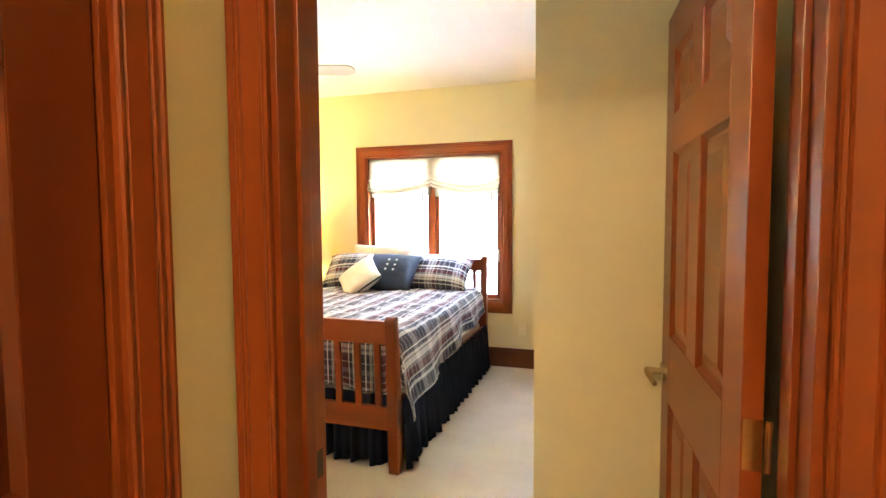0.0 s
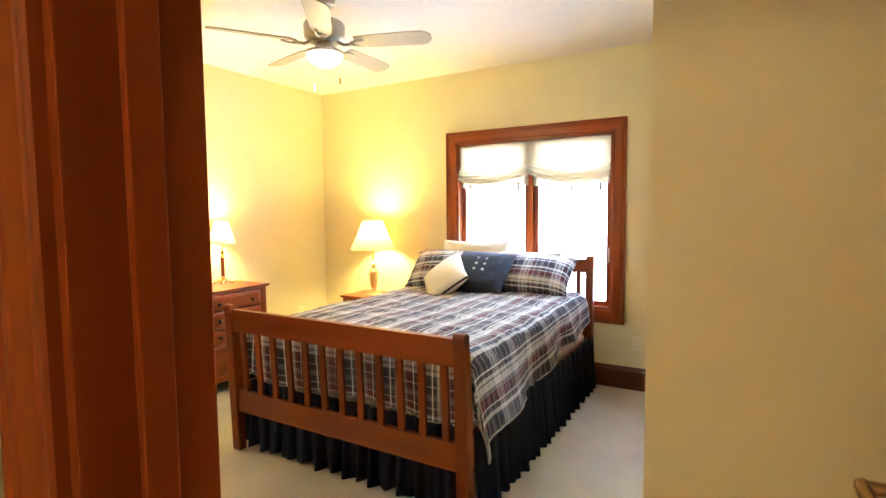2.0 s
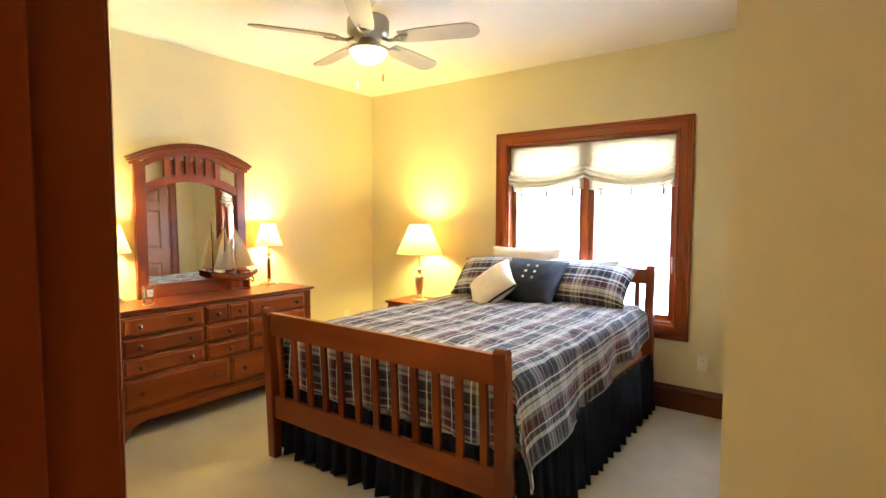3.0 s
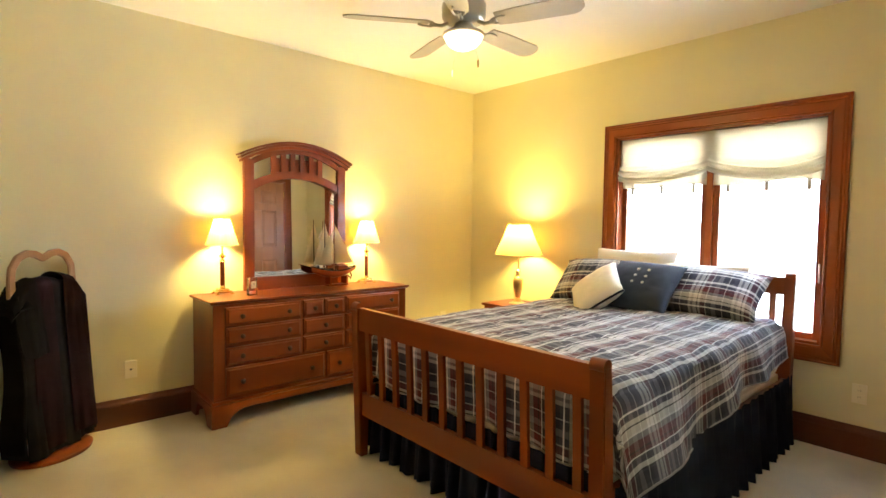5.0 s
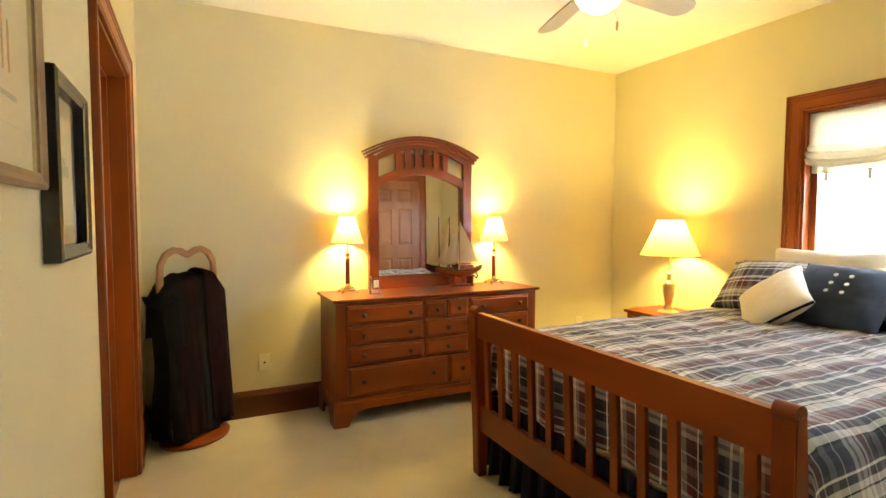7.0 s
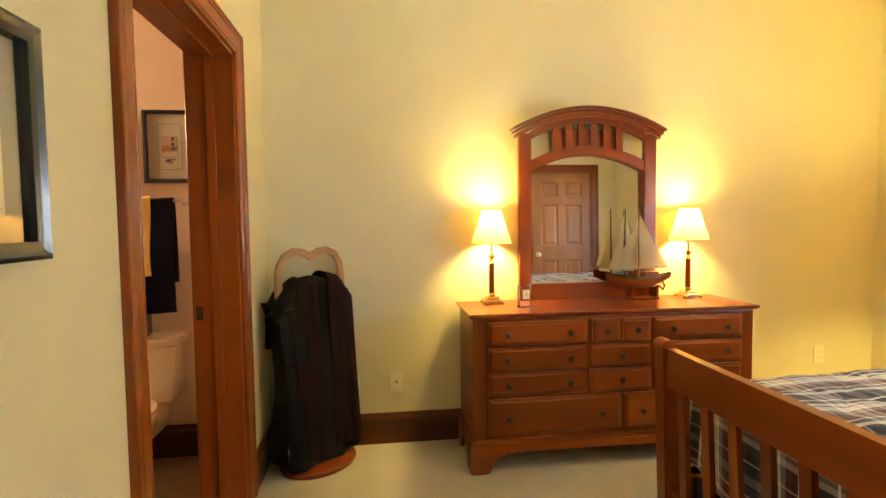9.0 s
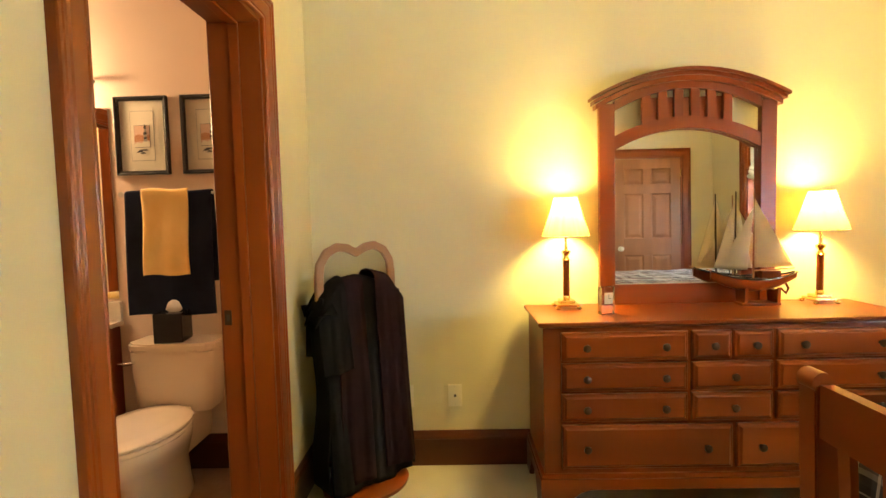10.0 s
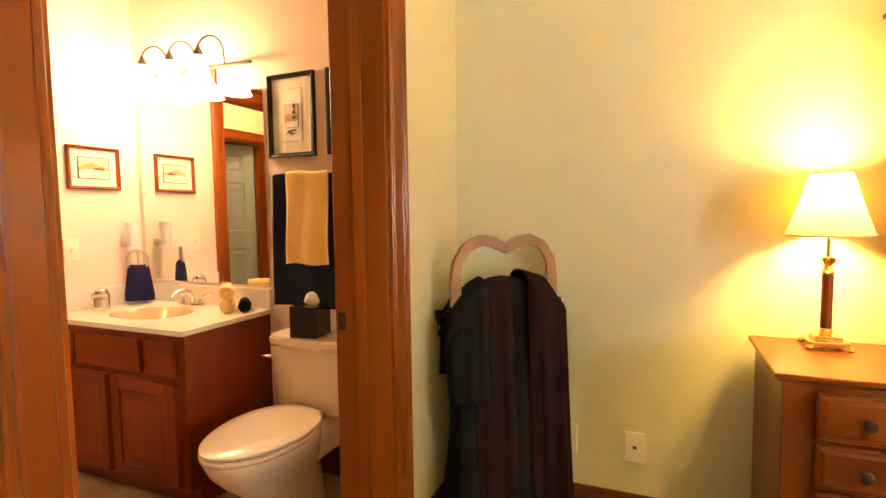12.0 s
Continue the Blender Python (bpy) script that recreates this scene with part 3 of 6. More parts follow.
def make_blind():
    x0, x1 = WIN[0] + 0.024, WIN[1] - 0.024
    ztop = WIN[3] - 0.024
    ob = thing("roman_blind", (0, 0, ztop), 0, "white gathered roman blind drawn up at the head of the window", "window blind")

    def bottom(s):
        # two swags that meet in a lifted middle
        return -0.300 - 0.058 * abs(math.sin(2 * math.pi * s)) ** 0.7 - 0.020 * math.cos(2 * math.pi * s) + 0.008 * math.sin(7 * s)

    def place(s, v):
        z = bottom(s)
        fold = max(0.0, (v - 0.60) / 0.40)
        pleat = abs(math.sin(fold * math.pi * 3 + 0.5 * math.sin(6 * s)))
        depth = 0.030 - 0.034 * fold - 0.026 * pleat * (0.7 + 0.3 * math.sin(9 * s + 4 * fold)) * min(1.0, fold * 4)
        wave = 0.004 * math.sin(17 * s + 3 * v) * v + 0.007 * fold * math.sin(27 * s + fold * 8)
        sag = -0.030 * fold * (1 - fold) * abs(math.sin(2 * math.pi * s)) + 0.008 * fold * (1 - fold) * math.sin(21 * s)
        return (x0 + (x1 - x0) * s, NORTH + depth + wave, z * v + sag)

    cloth_ob = part("blind_cloth", grid(bmesh.new(), 110, 46, place), BLIND, ob, smooth=True)
    solidify(cloth_ob, 0.003)
    part("head_rail", boxed(x0, x1, NORTH + 0.048, NORTH + 0.068, -0.028, -0.001), WHITE_CLOTH, ob)
    under = part("lower_cloth", grid(bmesh.new(), 60, 6, lambda s, v: (x0 + 0.01 + (x1 - x0 - 0.02) * s, NORTH + 0.052 + 0.004 * math.sin(19 * s), -0.28 - v * (0.10 + 0.012 * math.sin(6.3 * s * 2)))), BLIND, ob, smooth=True)
    solidify(under, 0.002)
    for i in range(6):
        u = x0 + 0.09 + (x1 - x0 - 0.18) * i / 5
        part("cord_tab", boxed(u - 0.012, u + 0.012, NORTH + 0.060, NORTH + 0.064, -0.435, -0.33, bevel=0.001), WHITE_CLOTH, ob)


make_blind()
outside = bpy.data.materials.new("bright_daylight")
outside.use_nodes = True
ont, onodes, olinks, _ = nodes_of(outside)
em = onodes.new("ShaderNodeEmission")
em.inputs["Strength"].default_value = DAY
leafy = noise_node(ont, coords(ont), 1.3, 5, 0.6)
olinks.new(ramp(ont, leafy.outputs["Fac"], [(0.35, (0.46, 0.56, 0.68)), (0.6, (0.76, 0.87, 1.0))]).outputs[0], em.inputs["Color"])
olinks.new(em.outputs[0], onodes["Material Output"].inputs["Surface"])
tagged(part("backdrop", boxed(-6.5, 3.0, 8.9, 8.92, -1.5, 4.5), outside), "bright hazy daylight and pale trees outside", "backdrop", kind="structure")


# ---- bed ----
BX0, BX1, BY0, BY1 = -2.778, -1.172, 4.745, 6.955      # outer faces of the posts; foot and head


def bed_end(ob, y, post_h, rail_top, rail_bot, slat_bot, low_bot, sign, count):
    """Posts, curved rails and slats at one end; sign: which way the post's face leans."""
    for x0 in (BX0, BX1 - 0.062):
        bm = bmesh.new()
        prof = [(0.0, 0.050), (0.25, 0.060), (0.5, 0.066), (0.75, 0.060), (0.93, 0.050), (1.0, 0.044)]
        rows = []
        for f, d in prof:
            lean = sign * 0.030 * f * f
            z = post_h * f
            rows.append([bm.verts.new(p) for p in ((x0, y + lean - d / 2, z), (x0 + 0.062, y + lean - d / 2, z), (x0 + 0.062, y + lean + d / 2, z), (x0, y + lean + d / 2, z))])
        for a, b in zip(rows, rows[1:]):
            for i in range(4):
                bm.faces.new((a[i], a[(i + 1) % 4], b[(i + 1) % 4], b[i]))
        bm.faces.new(rows[0])
        bm.faces.new(rows[-1])
        bmesh.ops.bevel(bm, geom=bm.edges[:], offset=0.004, segments=2, affect="EDGES")
        post = part("bed_post", bm, CHERRY_Z, ob)
        cap = bmesh.new()
        tube(cap, [(x0 + 0.002, y + sign * 0.032, post_h + 0.002), (x0 + 0.060, y + sign * 0.032, post_h + 0.002)], 0.026, 18)
        part("rolled_cap", cap, CHERRY_X, post, smooth=True)
    xa, xb = BX0 + 0.062, BX1 - 0.062

    def rail(z0, z1, d, bow):
        bm = bmesh.new()
        n = 20
        rows = []
        for i in range(n + 1):
            s = i / n
            up = bow * math.sin(math.pi * s)
            x = xa + (xb - xa) * s
            mid = (z0 + z1) / 2 / post_h
            lean = sign * 0.030 * mid * mid
            rows.append([bm.verts.new(p) for p in ((x, y + lean - d / 2, z0 + up), (x, y + lean + d / 2, z0 + up), (x, y + lean + d / 2, z1 + up * 0.3), (x, y + lean - d / 2, z1 + up * 0.3))])
        for a, b in zip(rows, rows[1:]):
            for k in range(4):
                bm.faces.new((a[k], a[(k + 1) % 4], b[(k + 1) % 4], b[k]))
        bm.faces.new(rows[0])
        bm.faces.new(rows[-1])
        part("bed_rail", bm, CHERRY_X, ob)

    rail(rail_bot, rail_top, 0.032, 0.0)
    rail(low_bot, slat_bot, 0.030, 0.0)
    for i in range(count):
        c = xa + (xb - xa) * (i + 0.5) / count
        bm = bmesh.new()
        rows = []
        for f in (0.0, 0.2, 0.4, 0.6, 0.8, 1.0):
            z = slat_bot - 0.006 + (rail_bot - slat_bot + 0.012) * f
            h = z / post_h
            lean = sign * 0.030 * h * h
            rows.append([bm.verts.new(p) for p in ((c - 0.018, y + lean - 0.009, z), (c + 0.018, y + lean - 0.009, z), (c + 0.018, y + lean + 0.009, z), (c - 0.018, y + lean + 0.009, z))])
        for a, b in zip(rows, rows[1:]):
            for k in range(4):
                bm.faces.new((a[k], a[(k + 1) % 4], b[(k + 1) % 4], b[k]))
        bm.faces.new(rows[0])
        bm.faces.new(rows[-1])
        part("slat", bm, CHERRY_Z, ob)


bed = thing("bed", (0, 0, 0), 0, "cherry wooden sleigh bed with slatted head and foot boards", "bed")
bed_end(bed, BY0 + 0.035, 0.862, 0.862, 0.735, 0.375, 0.245, -1, 12)
bed_end(bed, BY1 - 0.035, 1.030, 1.030, 0.92, 0.46, 0.33, 1, 12)
for x0 in (BX0 + 0.016, BX1 - 0.046):
    part("side_rail", boxed(x0, x0 + 0.03, BY0 + 0.062, BY1 - 0.062, 0.25, 0.40, bevel=0.003), CHERRY_Y, bed)
mattress = thing("mattress", (0, 0, 0.26), 0, "white mattress and box spring on the bed", "mattress")
part("box_spring", boxed(BX0 + 0.055, BX1 - 0.055, BY0 + 0.165, BY1 - 0.075, 0.0, 0.17, bevel=0.02), WHITE_CLOTH, mattress)
part("mattress_body", boxed(BX0 + 0.050, BX1 - 0.050, BY0 + 0.165, BY1 - 0.075, 0.172, 0.40, bevel=0.05), WHITE_CLOTH, mattress)


def make_skirt():
    ob = thing("bed_skirt", (0, 0, 0), 0, "dark navy gathered bed skirt hanging to the carpet", "bed skirt")

    def ruffle(name, start, end, out, top):
        n = 420
        s, e, o = Vector(start), Vector(end), Vector(out)
        length = (e - s).length

        def place(u, v):
            d = u * length
            drop = v
            amp = 0.006 + 0.020 * drop
            w = amp * (math.sin(d * 62 + 1.7 * math.sin(d * 7.1)) + 0.45 * math.sin(d * 111 + 2.0 * math.sin(d * 3.3)))
            p = s + (e - s) * u + o * (0.012 + w + 0.020 * drop)
            return (p.x, p.y, top - (top - 0.012 - 0.008 * math.sin(d * 31)) * v)
        sk = part(name, grid(bmesh.new(), n, 8, place), NAVY, ob, smooth=True)
        solidify(sk, 0.002)

    ruffle("side_ruffle", (BX1 - 0.012, BY0 + 0.07, 0), (BX1 - 0.012, BY1 - 0.02, 0), (1, 0, 0), 0.42)
    ruffle("side_ruffle", (BX0 + 0.012, BY1 - 0.02, 0), (BX0 + 0.012, BY0 + 0.07, 0), (-1, 0, 0), 0.42)
    ruffle("foot_ruffle", (BX0 + 0.075, BY0 + 0.115, 0), (BX1 - 0.075, BY0 + 0.115, 0), (0, -1, 0), 0.42)


make_skirt()


def make_comforter():
    """A quilt laid over the mattress: top, rolled edges, hanging sides and foot."""
    top_z, r = 0.765, 0.095
    hang_r, hang_l, hang_f = 0.33, 0.30, 0.33
    x0, x1, y0, y1 = BX0 + 0.035, BX1 - 0.020, BY0 + 0.088, BY1 - 0.10

    def fold(d, edge, hang):
        """Along the cloth past the edge: out and down."""
        arc = r * math.pi / 2
        if d <= 0:
            return 0.0, 0.0
        if d < arc:
            a = d / r
            return r * math.sin(a), r * (1 - math.cos(a))
        return r + (d - arc) * 0.10, r + (d - arc)

    L0, L1 = -(hang_l + r * 0.57), (x1 - x0) - 2 * r + hang_r + r * 0.57
    F0, F1 = -(hang_f + r * 0.57), (y1 - y0) - r

    def place(s, v):
        a = L0 + (L1 - L0) * s          # along x on the cloth, 0 at the start of the flat top
        b = F0 + (F1 - F0) * v
        flat_x, flat_y = (x1 - x0) - 2 * r, (y1 - y0) - r
        ox = oz = 0.0
        x = x0 + r + min(max(a, 0), flat_x)
        side = 0.0
        if a < 0:
            o, dz = fold(-a, 0, hang_l)
            x -= o
            oz += dz
            side = -1
        elif a > flat_x:
            # it hangs lower at the foot than at the head
            o, dz = fold((a - flat_x) * (1.30 - 0.62 * v), 0, hang_r)
            x += o
            oz += dz
            side = 1
        y = y0 + r + max(b, 0)
        dzf = 0.0
        if b < 0:
            o, dzf = fold(-b, 0, hang_f)
            y -= min(o, r)
        drop = max(oz, dzf) + 0.25 * min(oz, dzf)
        # fullness of the quilt, its wrinkles and stitched channels
        n1 = noise.noise(Vector((x * 3.1, y * 3.1, 0.3)))
        n2 = noise.noise(Vector((x * 9.0, y * 7.0, 1.7)))
        n3 = noise.noise(Vector((x * 19.0, y * 15.0, 5.7)))
        puff = 0.012 * n1 + 0.006 * n2 + 0.004 * n3
        q1 = abs(math.sin((a + b) * math.pi / 0.42))
        q2 = abs(math.sin((a - b) * math.pi / 0.42))
        puff += 0.013 * (min(q1, 0.35) ** 0.5 + min(q2, 0.35) ** 0.5) - 0.014
        crown = 0.018 * math.sin(math.pi * min(max(a / flat_x, 0), 1)) if 0 < a < flat_x else 0.0
        z = top_z - drop + (puff + crown if drop < 0.03 else puff * 0.2)
        if side and drop > 0.05:
            hang = (drop - 0.05) / 0.3
            x += side * (0.030 * hang * math.sin(y * 9.0 + 1.5 * math.sin(y * 3.1)) + 0.018 * hang + puff * 0.6)
            z += 0.035 * hang * math.sin(y * 5.3 + 0.8)
        if dzf > 0.05 and not side:
            hang = (dzf - 0.05) / 0.3
            y += 0.012 * hang * math.sin(x * 23) + 0.010 * hang - puff * 0.25
            y = max(y, y0 - 0.004)
            z += 0.02 * hang * math.sin(x * 6.0)
        if side and b < 0:
            y = max(y, BY0 + 0.082)
        return (x, y, z)

    ob = thing("comforter", (0, 0, 0), 0, "rumpled plaid quilted comforter spread over the bed", "comforter")
    quilt = part("quilt", grid(bmesh.new(), 150, 170, place, lambda s, v: (L0 + (L1 - L0) * s + 0.06, F0 + (F1 - F0) * v)), PLAID, ob, smooth=True)
    solidify(quilt, 0.016, -1.0)
    for name, pts in (("edge_binding", [place(1, i / 120) for i in range(121)]), ("edge_binding", [place(0, i / 120) for i in range(121)]), ("edge_binding", [place(i / 120, 0) for i in range(121)])):
        part(name, tube(bmesh.new(), pts, 0.004, 6), BINDING, ob, "grey bound edge", True)
    return ob


make_comforter()


def cushion(name, at, size, tilt, lean, turn, material, label, category="pillow", uv=1.0, soft=0.5):
    """A stuffed cushion: size is width, height, thickness; it stands on its lower edge and leans back."""
    w, h, t = size
    root = new(name)
    root.empty_display_size = 0.1
    root.matrix_basis = Matrix.Translation(at) @ pose(0, 0, 0, 0, 0, turn) @ pose(0, 0, 0, lean, 0, 0) @ pose(0, 0, 0, 0, tilt, 0)
    tagged(root, label, category)
    bm = bmesh.new()
    layer = bm.loops.layers.uv.verify()
    n = 26
    for sgn in (-1, 1):
        vs = []
        for i in range(n + 1):
            row = []
            for j in range(n + 1):
                p, q = 2 * i / n - 1, 2 * j / n - 1
                pull = 1 - 0.07 * (1 - abs(q) ** 2) * abs(p) ** 3
                pullq = 1 - 0.07 * (1 - abs(p) ** 2) * abs(q) ** 3
                fat = ((1 - abs(p) ** 2.6) * (1 - abs(q) ** 2.6)) ** soft
                wr = 0.006 * noise.noise(Vector((p * 3 + at[0] * 7, q * 3, sgn))) + 0.004 * noise.noise(Vector((p * 9, q * 8 + at[0], sgn)))
                row.append(bm.verts.new((p * w / 2 * pull, sgn * (t / 2 * fat + 0.004) + wr * fat, h / 2 + q * h / 2 * pullq)))
            vs.append(row)
        for i in range(n):
            for j in range(n):
                f = bm.faces.new((vs[i][j], vs[i + 1][j], vs[i + 1][j + 1], vs[i][j + 1]))
                for loop, (a, b) in zip(f.loops, ((i, j), (i + 1, j), (i + 1, j + 1), (i, j + 1))):
                    loop[layer].uv = (b / n * h * uv + 0.03, a / n * w * uv)
    bmesh.ops.remove_doubles(bm, verts=bm.verts, dist=0.009)
    part("pillow_body", bm, material, root, smooth=True)
    return root


PZ = 0.775
cushion("pillow", (-1.66, 6.60, PZ - 0.01), (0.74, 0.42, 0.23), 1, -50, 0, PLAID, "plaid pillow sham leaning on the headboard")
cushion("pillow", (-2.40, 6.60, PZ - 0.01), (0.72, 0.43, 0.23), -3, -48, 3, PLAID, "plaid pillow sham leaning on the headboard")
cushion("pillow", (-2.22, 6.80, PZ + 0.045), (0.66, 0.36, 0.14), 0, -20, 0, WHITE_CLOTH, "white bed pillow behind the shams")
cushion("pillow", (-1.74, 6.80, PZ + 0.02), (0.66, 0.30, 0.12), 0, -15, 0, WHITE_CLOTH, "white bed pillow behind the shams")
blue = cushion("throw_pillow", (-2.01, 6.42, PZ - 0.005), (0.50, 0.44, 0.17), 3, -47, 2, SLATE, "slate blue square throw pillow with white buttons")
for i in range(2):
    for j in range(3):
        bm = lathe(bmesh.new(), [(0.0, 0), (0.010, 0.0), (0.0115, 0.003), (0.009, 0.006), (0.0, 0.005)], (0, 0, 0), 14, False)
        b = part("button", bm, WHITE_CLOTH, blue, "small white button", True)
        b.matrix_basis = pose(-0.020 + i * 0.075, -0.090, 0.185 + j * 0.058, 90)
white = cushion("throw_pillow", (-2.385, 6.34, PZ - 0.005), (0.43, 0.39, 0.15), 32, -46, -28, WHITE_CLOTH, "white throw pillow with a dark cord along one edge")
part("dark_cord", tube(bmesh.new(), [(0.213 - 0.014 * (1 - q * q), -0.004, 0.195 + 0.192 * q) for q in [i / 8 - 1 for i in range(17)]], 0.008, 8), NAVY, white, "dark navy cord", True)


# ---- dresser, its mirror and what stands on it ----
DX0, DX1, DY0, DY1, DTOP = -4.075, -3.655, 4.250, 5.792, 0.825


def make_dresser():
    ob = thing("dresser", (DX0, DY0, 0), 0, "wide cherry wooden dresser with eleven drawers on bracket feet", "dresser")
    dx, dy = DX1 - DX0, DY1 - DY0
    part("body", boxed(0, dx, 0, dy, 0.17, DTOP - 0.026, bevel=0.003), CHERRY_Z, ob)
    bm = bmesh.new()
    prof = [(0.0, -0.026), (0.010, -0.022), (0.022, -0.012), (0.022, -0.003), (0.019, 0.0)]
    rings = []
    for o, z in prof:
        rings.append([bm.verts.new(p) for p in ((0, -o, DTOP + z), (dx + o, -o, DTOP + z), (dx + o, dy + o, DTOP + z), (0, dy + o, DTOP + z))])
    for a, b in zip(rings, rings[1:]):
        for i in range(4):
            bm.faces.new((a[i], a[(i + 1) % 4], b[(i + 1) % 4], b[i]))
    bm.faces.new(rings[0])
    bm.faces.new(rings[-1])
    part("top", bm, CHERRY_Y, ob)

    def plinth(u0, u1, lift):
        """A base board with its bracket feet cut out below."""
        n = u1 - u0
        foot, rise = 0.125, 0.105
        pts = [(0, 0), (foot - 0.03, 0), (foot - 0.015, 0.03), (foot + 0.005, 0.065), (foot + 0.045, 0.092), (foot + 0.09, rise)]
        pts += [(n - u, v) for u, v in reversed(pts)]
        pts += [(n, 0.148), (n, 0.150), (0, 0.150)]
        return slab(bmesh.new(), [(u0 + u, v) for u, v in pts], lift, 0.022)

    part("base_front", plinth(-0.018, dy + 0.018, lambda u, v, w: (dx + 0.018 - w, u, v)), CHERRY_Y, ob)
    for y in (-0.018, dy - 0.004):
        bm = slab(bmesh.new(), [(0, 0), (0.09, 0), (0.12, 0.06), (0.15, 0.10), (dx - 0.15, 0.10), (dx - 0.11, 0.05), (dx - 0.09, 0), (dx - 0.005, 0), (dx - 0.005, 0.15), (0, 0.15)], lambda u, v, w, y=y: (u, y + w, v), 0.022)
        part("base_side", bm, CHERRY_X, ob)
    bm = bmesh.new()
    box(bm, 0, dx + 0.014, -0.014, dy + 0.014, 0.151, 0.172, bevel=0.006)
    part("base_moulding", bm, CHERRY_Y, ob)

    def drawer(y0, y1, z0, z1, knobs):
        y0, y1 = y0 - DY0, y1 - DY0
        bm = bmesh.new()
        loops = []
        for inset, out in ((0.0, 0.0), (0.0, 0.012), (0.004, 0.016), (0.010, 0.017), (0.018, 0.024)):
            loops.append([bm.verts.new(p) for p in ((dx + out, y0 + inset, z0 + inset), (dx + out, y1 - inset, z0 + inset), (dx + out, y1 - inset, z1 - inset), (dx + out, y0 + inset, z1 - inset))])
        for a, b in zip(loops, loops[1:]):
            for i in range(4):
                bm.faces.new((a[i], a[(i + 1) % 4], b[(i + 1) % 4], b[i]))
        bm.faces.new(loops[0])
        bm.faces.new(loops[-1])
        d = part("drawer", bm, CHERRY_Y, ob)
        for k in knobs:
            kb = lathe(bmesh.new(), [(0.008, 0.0), (0.006, 0.010), (0.009, 0.015), (0.016, 0.019), (0.016, 0.024), (0.010, 0.028), (0.0, 0.029)], (0, 0, 0), 16, False)
            kn = part("knob", kb, DARK_KNOB, d, "small dark bronze knob", True)
            kn.matrix_basis = pose(dx + 0.023, y0 + (y1 - y0) * k, (z0 + z1) / 2, 0, 90, 0)

    left, mid, right = (4.325, 4.848), (4.866, 5.198), (5.216, 5.718)
    two = (0.19, 0.81)
    for z0, z1, kind in ((0.660, 0.780, "top"), (0.530, 0.648, "row"), (0.400, 0.518, "row")):
        drawer(*left, z0, z1, two)
        drawer(*right, z0, z1, two)
        if kind == "top":
            m = (mid[0] + mid[1]) / 2
            drawer(mid[0], m - 0.004, z0, z1, (0.5,))
            drawer(m + 0.004, mid[1], z0, z1, (0.5,))
        else:
            drawer(*mid, z0, z1, (0.5,))
    drawer(4.325, 5.035, 0.196, 0.384, (0.14, 0.84))
    drawer(5.053, 5.718, 0.196, 0.384, (0.14, 0.86))


make_dresser()


def arch(y, half, low, rise):
    """Height of a shallow arch over the middle of the mirror."""
    return low + rise * (1 - (y / half) ** 2)


def make_mirror():
    ob = thing("dresser_mirror", (-4.062, 5.016, DTOP), 0, "arched cherry wooden dresser mirror with a slatted crest", "mirror")
    for y0 in (-0.421, 0.347):
        part("post", boxed(0.0, 0.034, y0, y0 + 0.074, 0.0, 0.972, bevel=0.003), CHERRY_Z, ob)
    part("lower_rail", boxed(0.002, 0.030, -0.347, 0.347, 0.0, 0.098, bevel=0.003), CHERRY_Y, ob)

    def arched(name, half, lo, lo_rise, hi, hi_rise, x0, x1, mat):
        n = 28
        ys = [-half + 2 * half * i / n for i in range(n + 1)]
        outline = [(y, arch(y, half, lo, lo_rise)) for y in ys] + [(y, arch(y, half, hi, hi_rise)) for y in reversed(ys)]
        part(name, slab(bmesh.new(), outline, lambda u, v, w: (x0 + w, u, v), x1 - x0), mat, ob)

    arched("arched_rail", 0.347, 0.750, 0.098, 0.818, 0.088, 0.004, 0.030, CHERRY_Y)
    arched("crest_rail", 0.347, 0.938, 0.098, 0.985, 0.098, 0.002, 0.032, CHERRY_Y)
    for k, (lo, hi, x1) in enumerate(((0.946, 0.968, 0.046), (0.969, 0.986, 0.060), (0.987, 1.000, 0.072))):
        arched("crown_moulding", 0.440 + 0.012 * k, lo, 0.124, hi, 0.127, -0.008, x1, CHERRY_Y)
    for i in range(6):
        y = -0.193 + 0.0772 * i
        part("crest_slat", boxed(0.006, 0.024, y - 0.021, y + 0.021, arch(y, 0.347, 0.818, 0.088) - 0.004, arch(y, 0.347, 0.938, 0.098) + 0.006), CHERRY_Z, ob)
    part("crest_back", slab(bmesh.new(), [(-0.205, 0.86), (0.205, 0.86), (0.205, 1.0), (-0.205, 1.0)], lambda u, v, w: (0.001 + w, u, v), 0.004), CHERRY_Y, ob)
    n = 28
    ys = [-0.347 + 0.694 * i / n for i in range(n + 1)]
    outline = [(-0.347, 0.098), (0.347, 0.098)] + [(y, arch(y, 0.347, 0.750, 0.098)) for y in reversed(ys)]
    pane = part("mirror_glass", slab(bmesh.new(), outline, lambda u, v, w: (0.012 - 0.012 * (v - 0.098) / 0.75 - w, u, v), 0.004), MIRROR, ob, "silvered mirror glass")
    part("mirror_back", slab(bmesh.new(), outline, lambda u, v, w: (-0.008 - w, u, v), 0.004), CHERRY_Y, ob)


make_mirror()


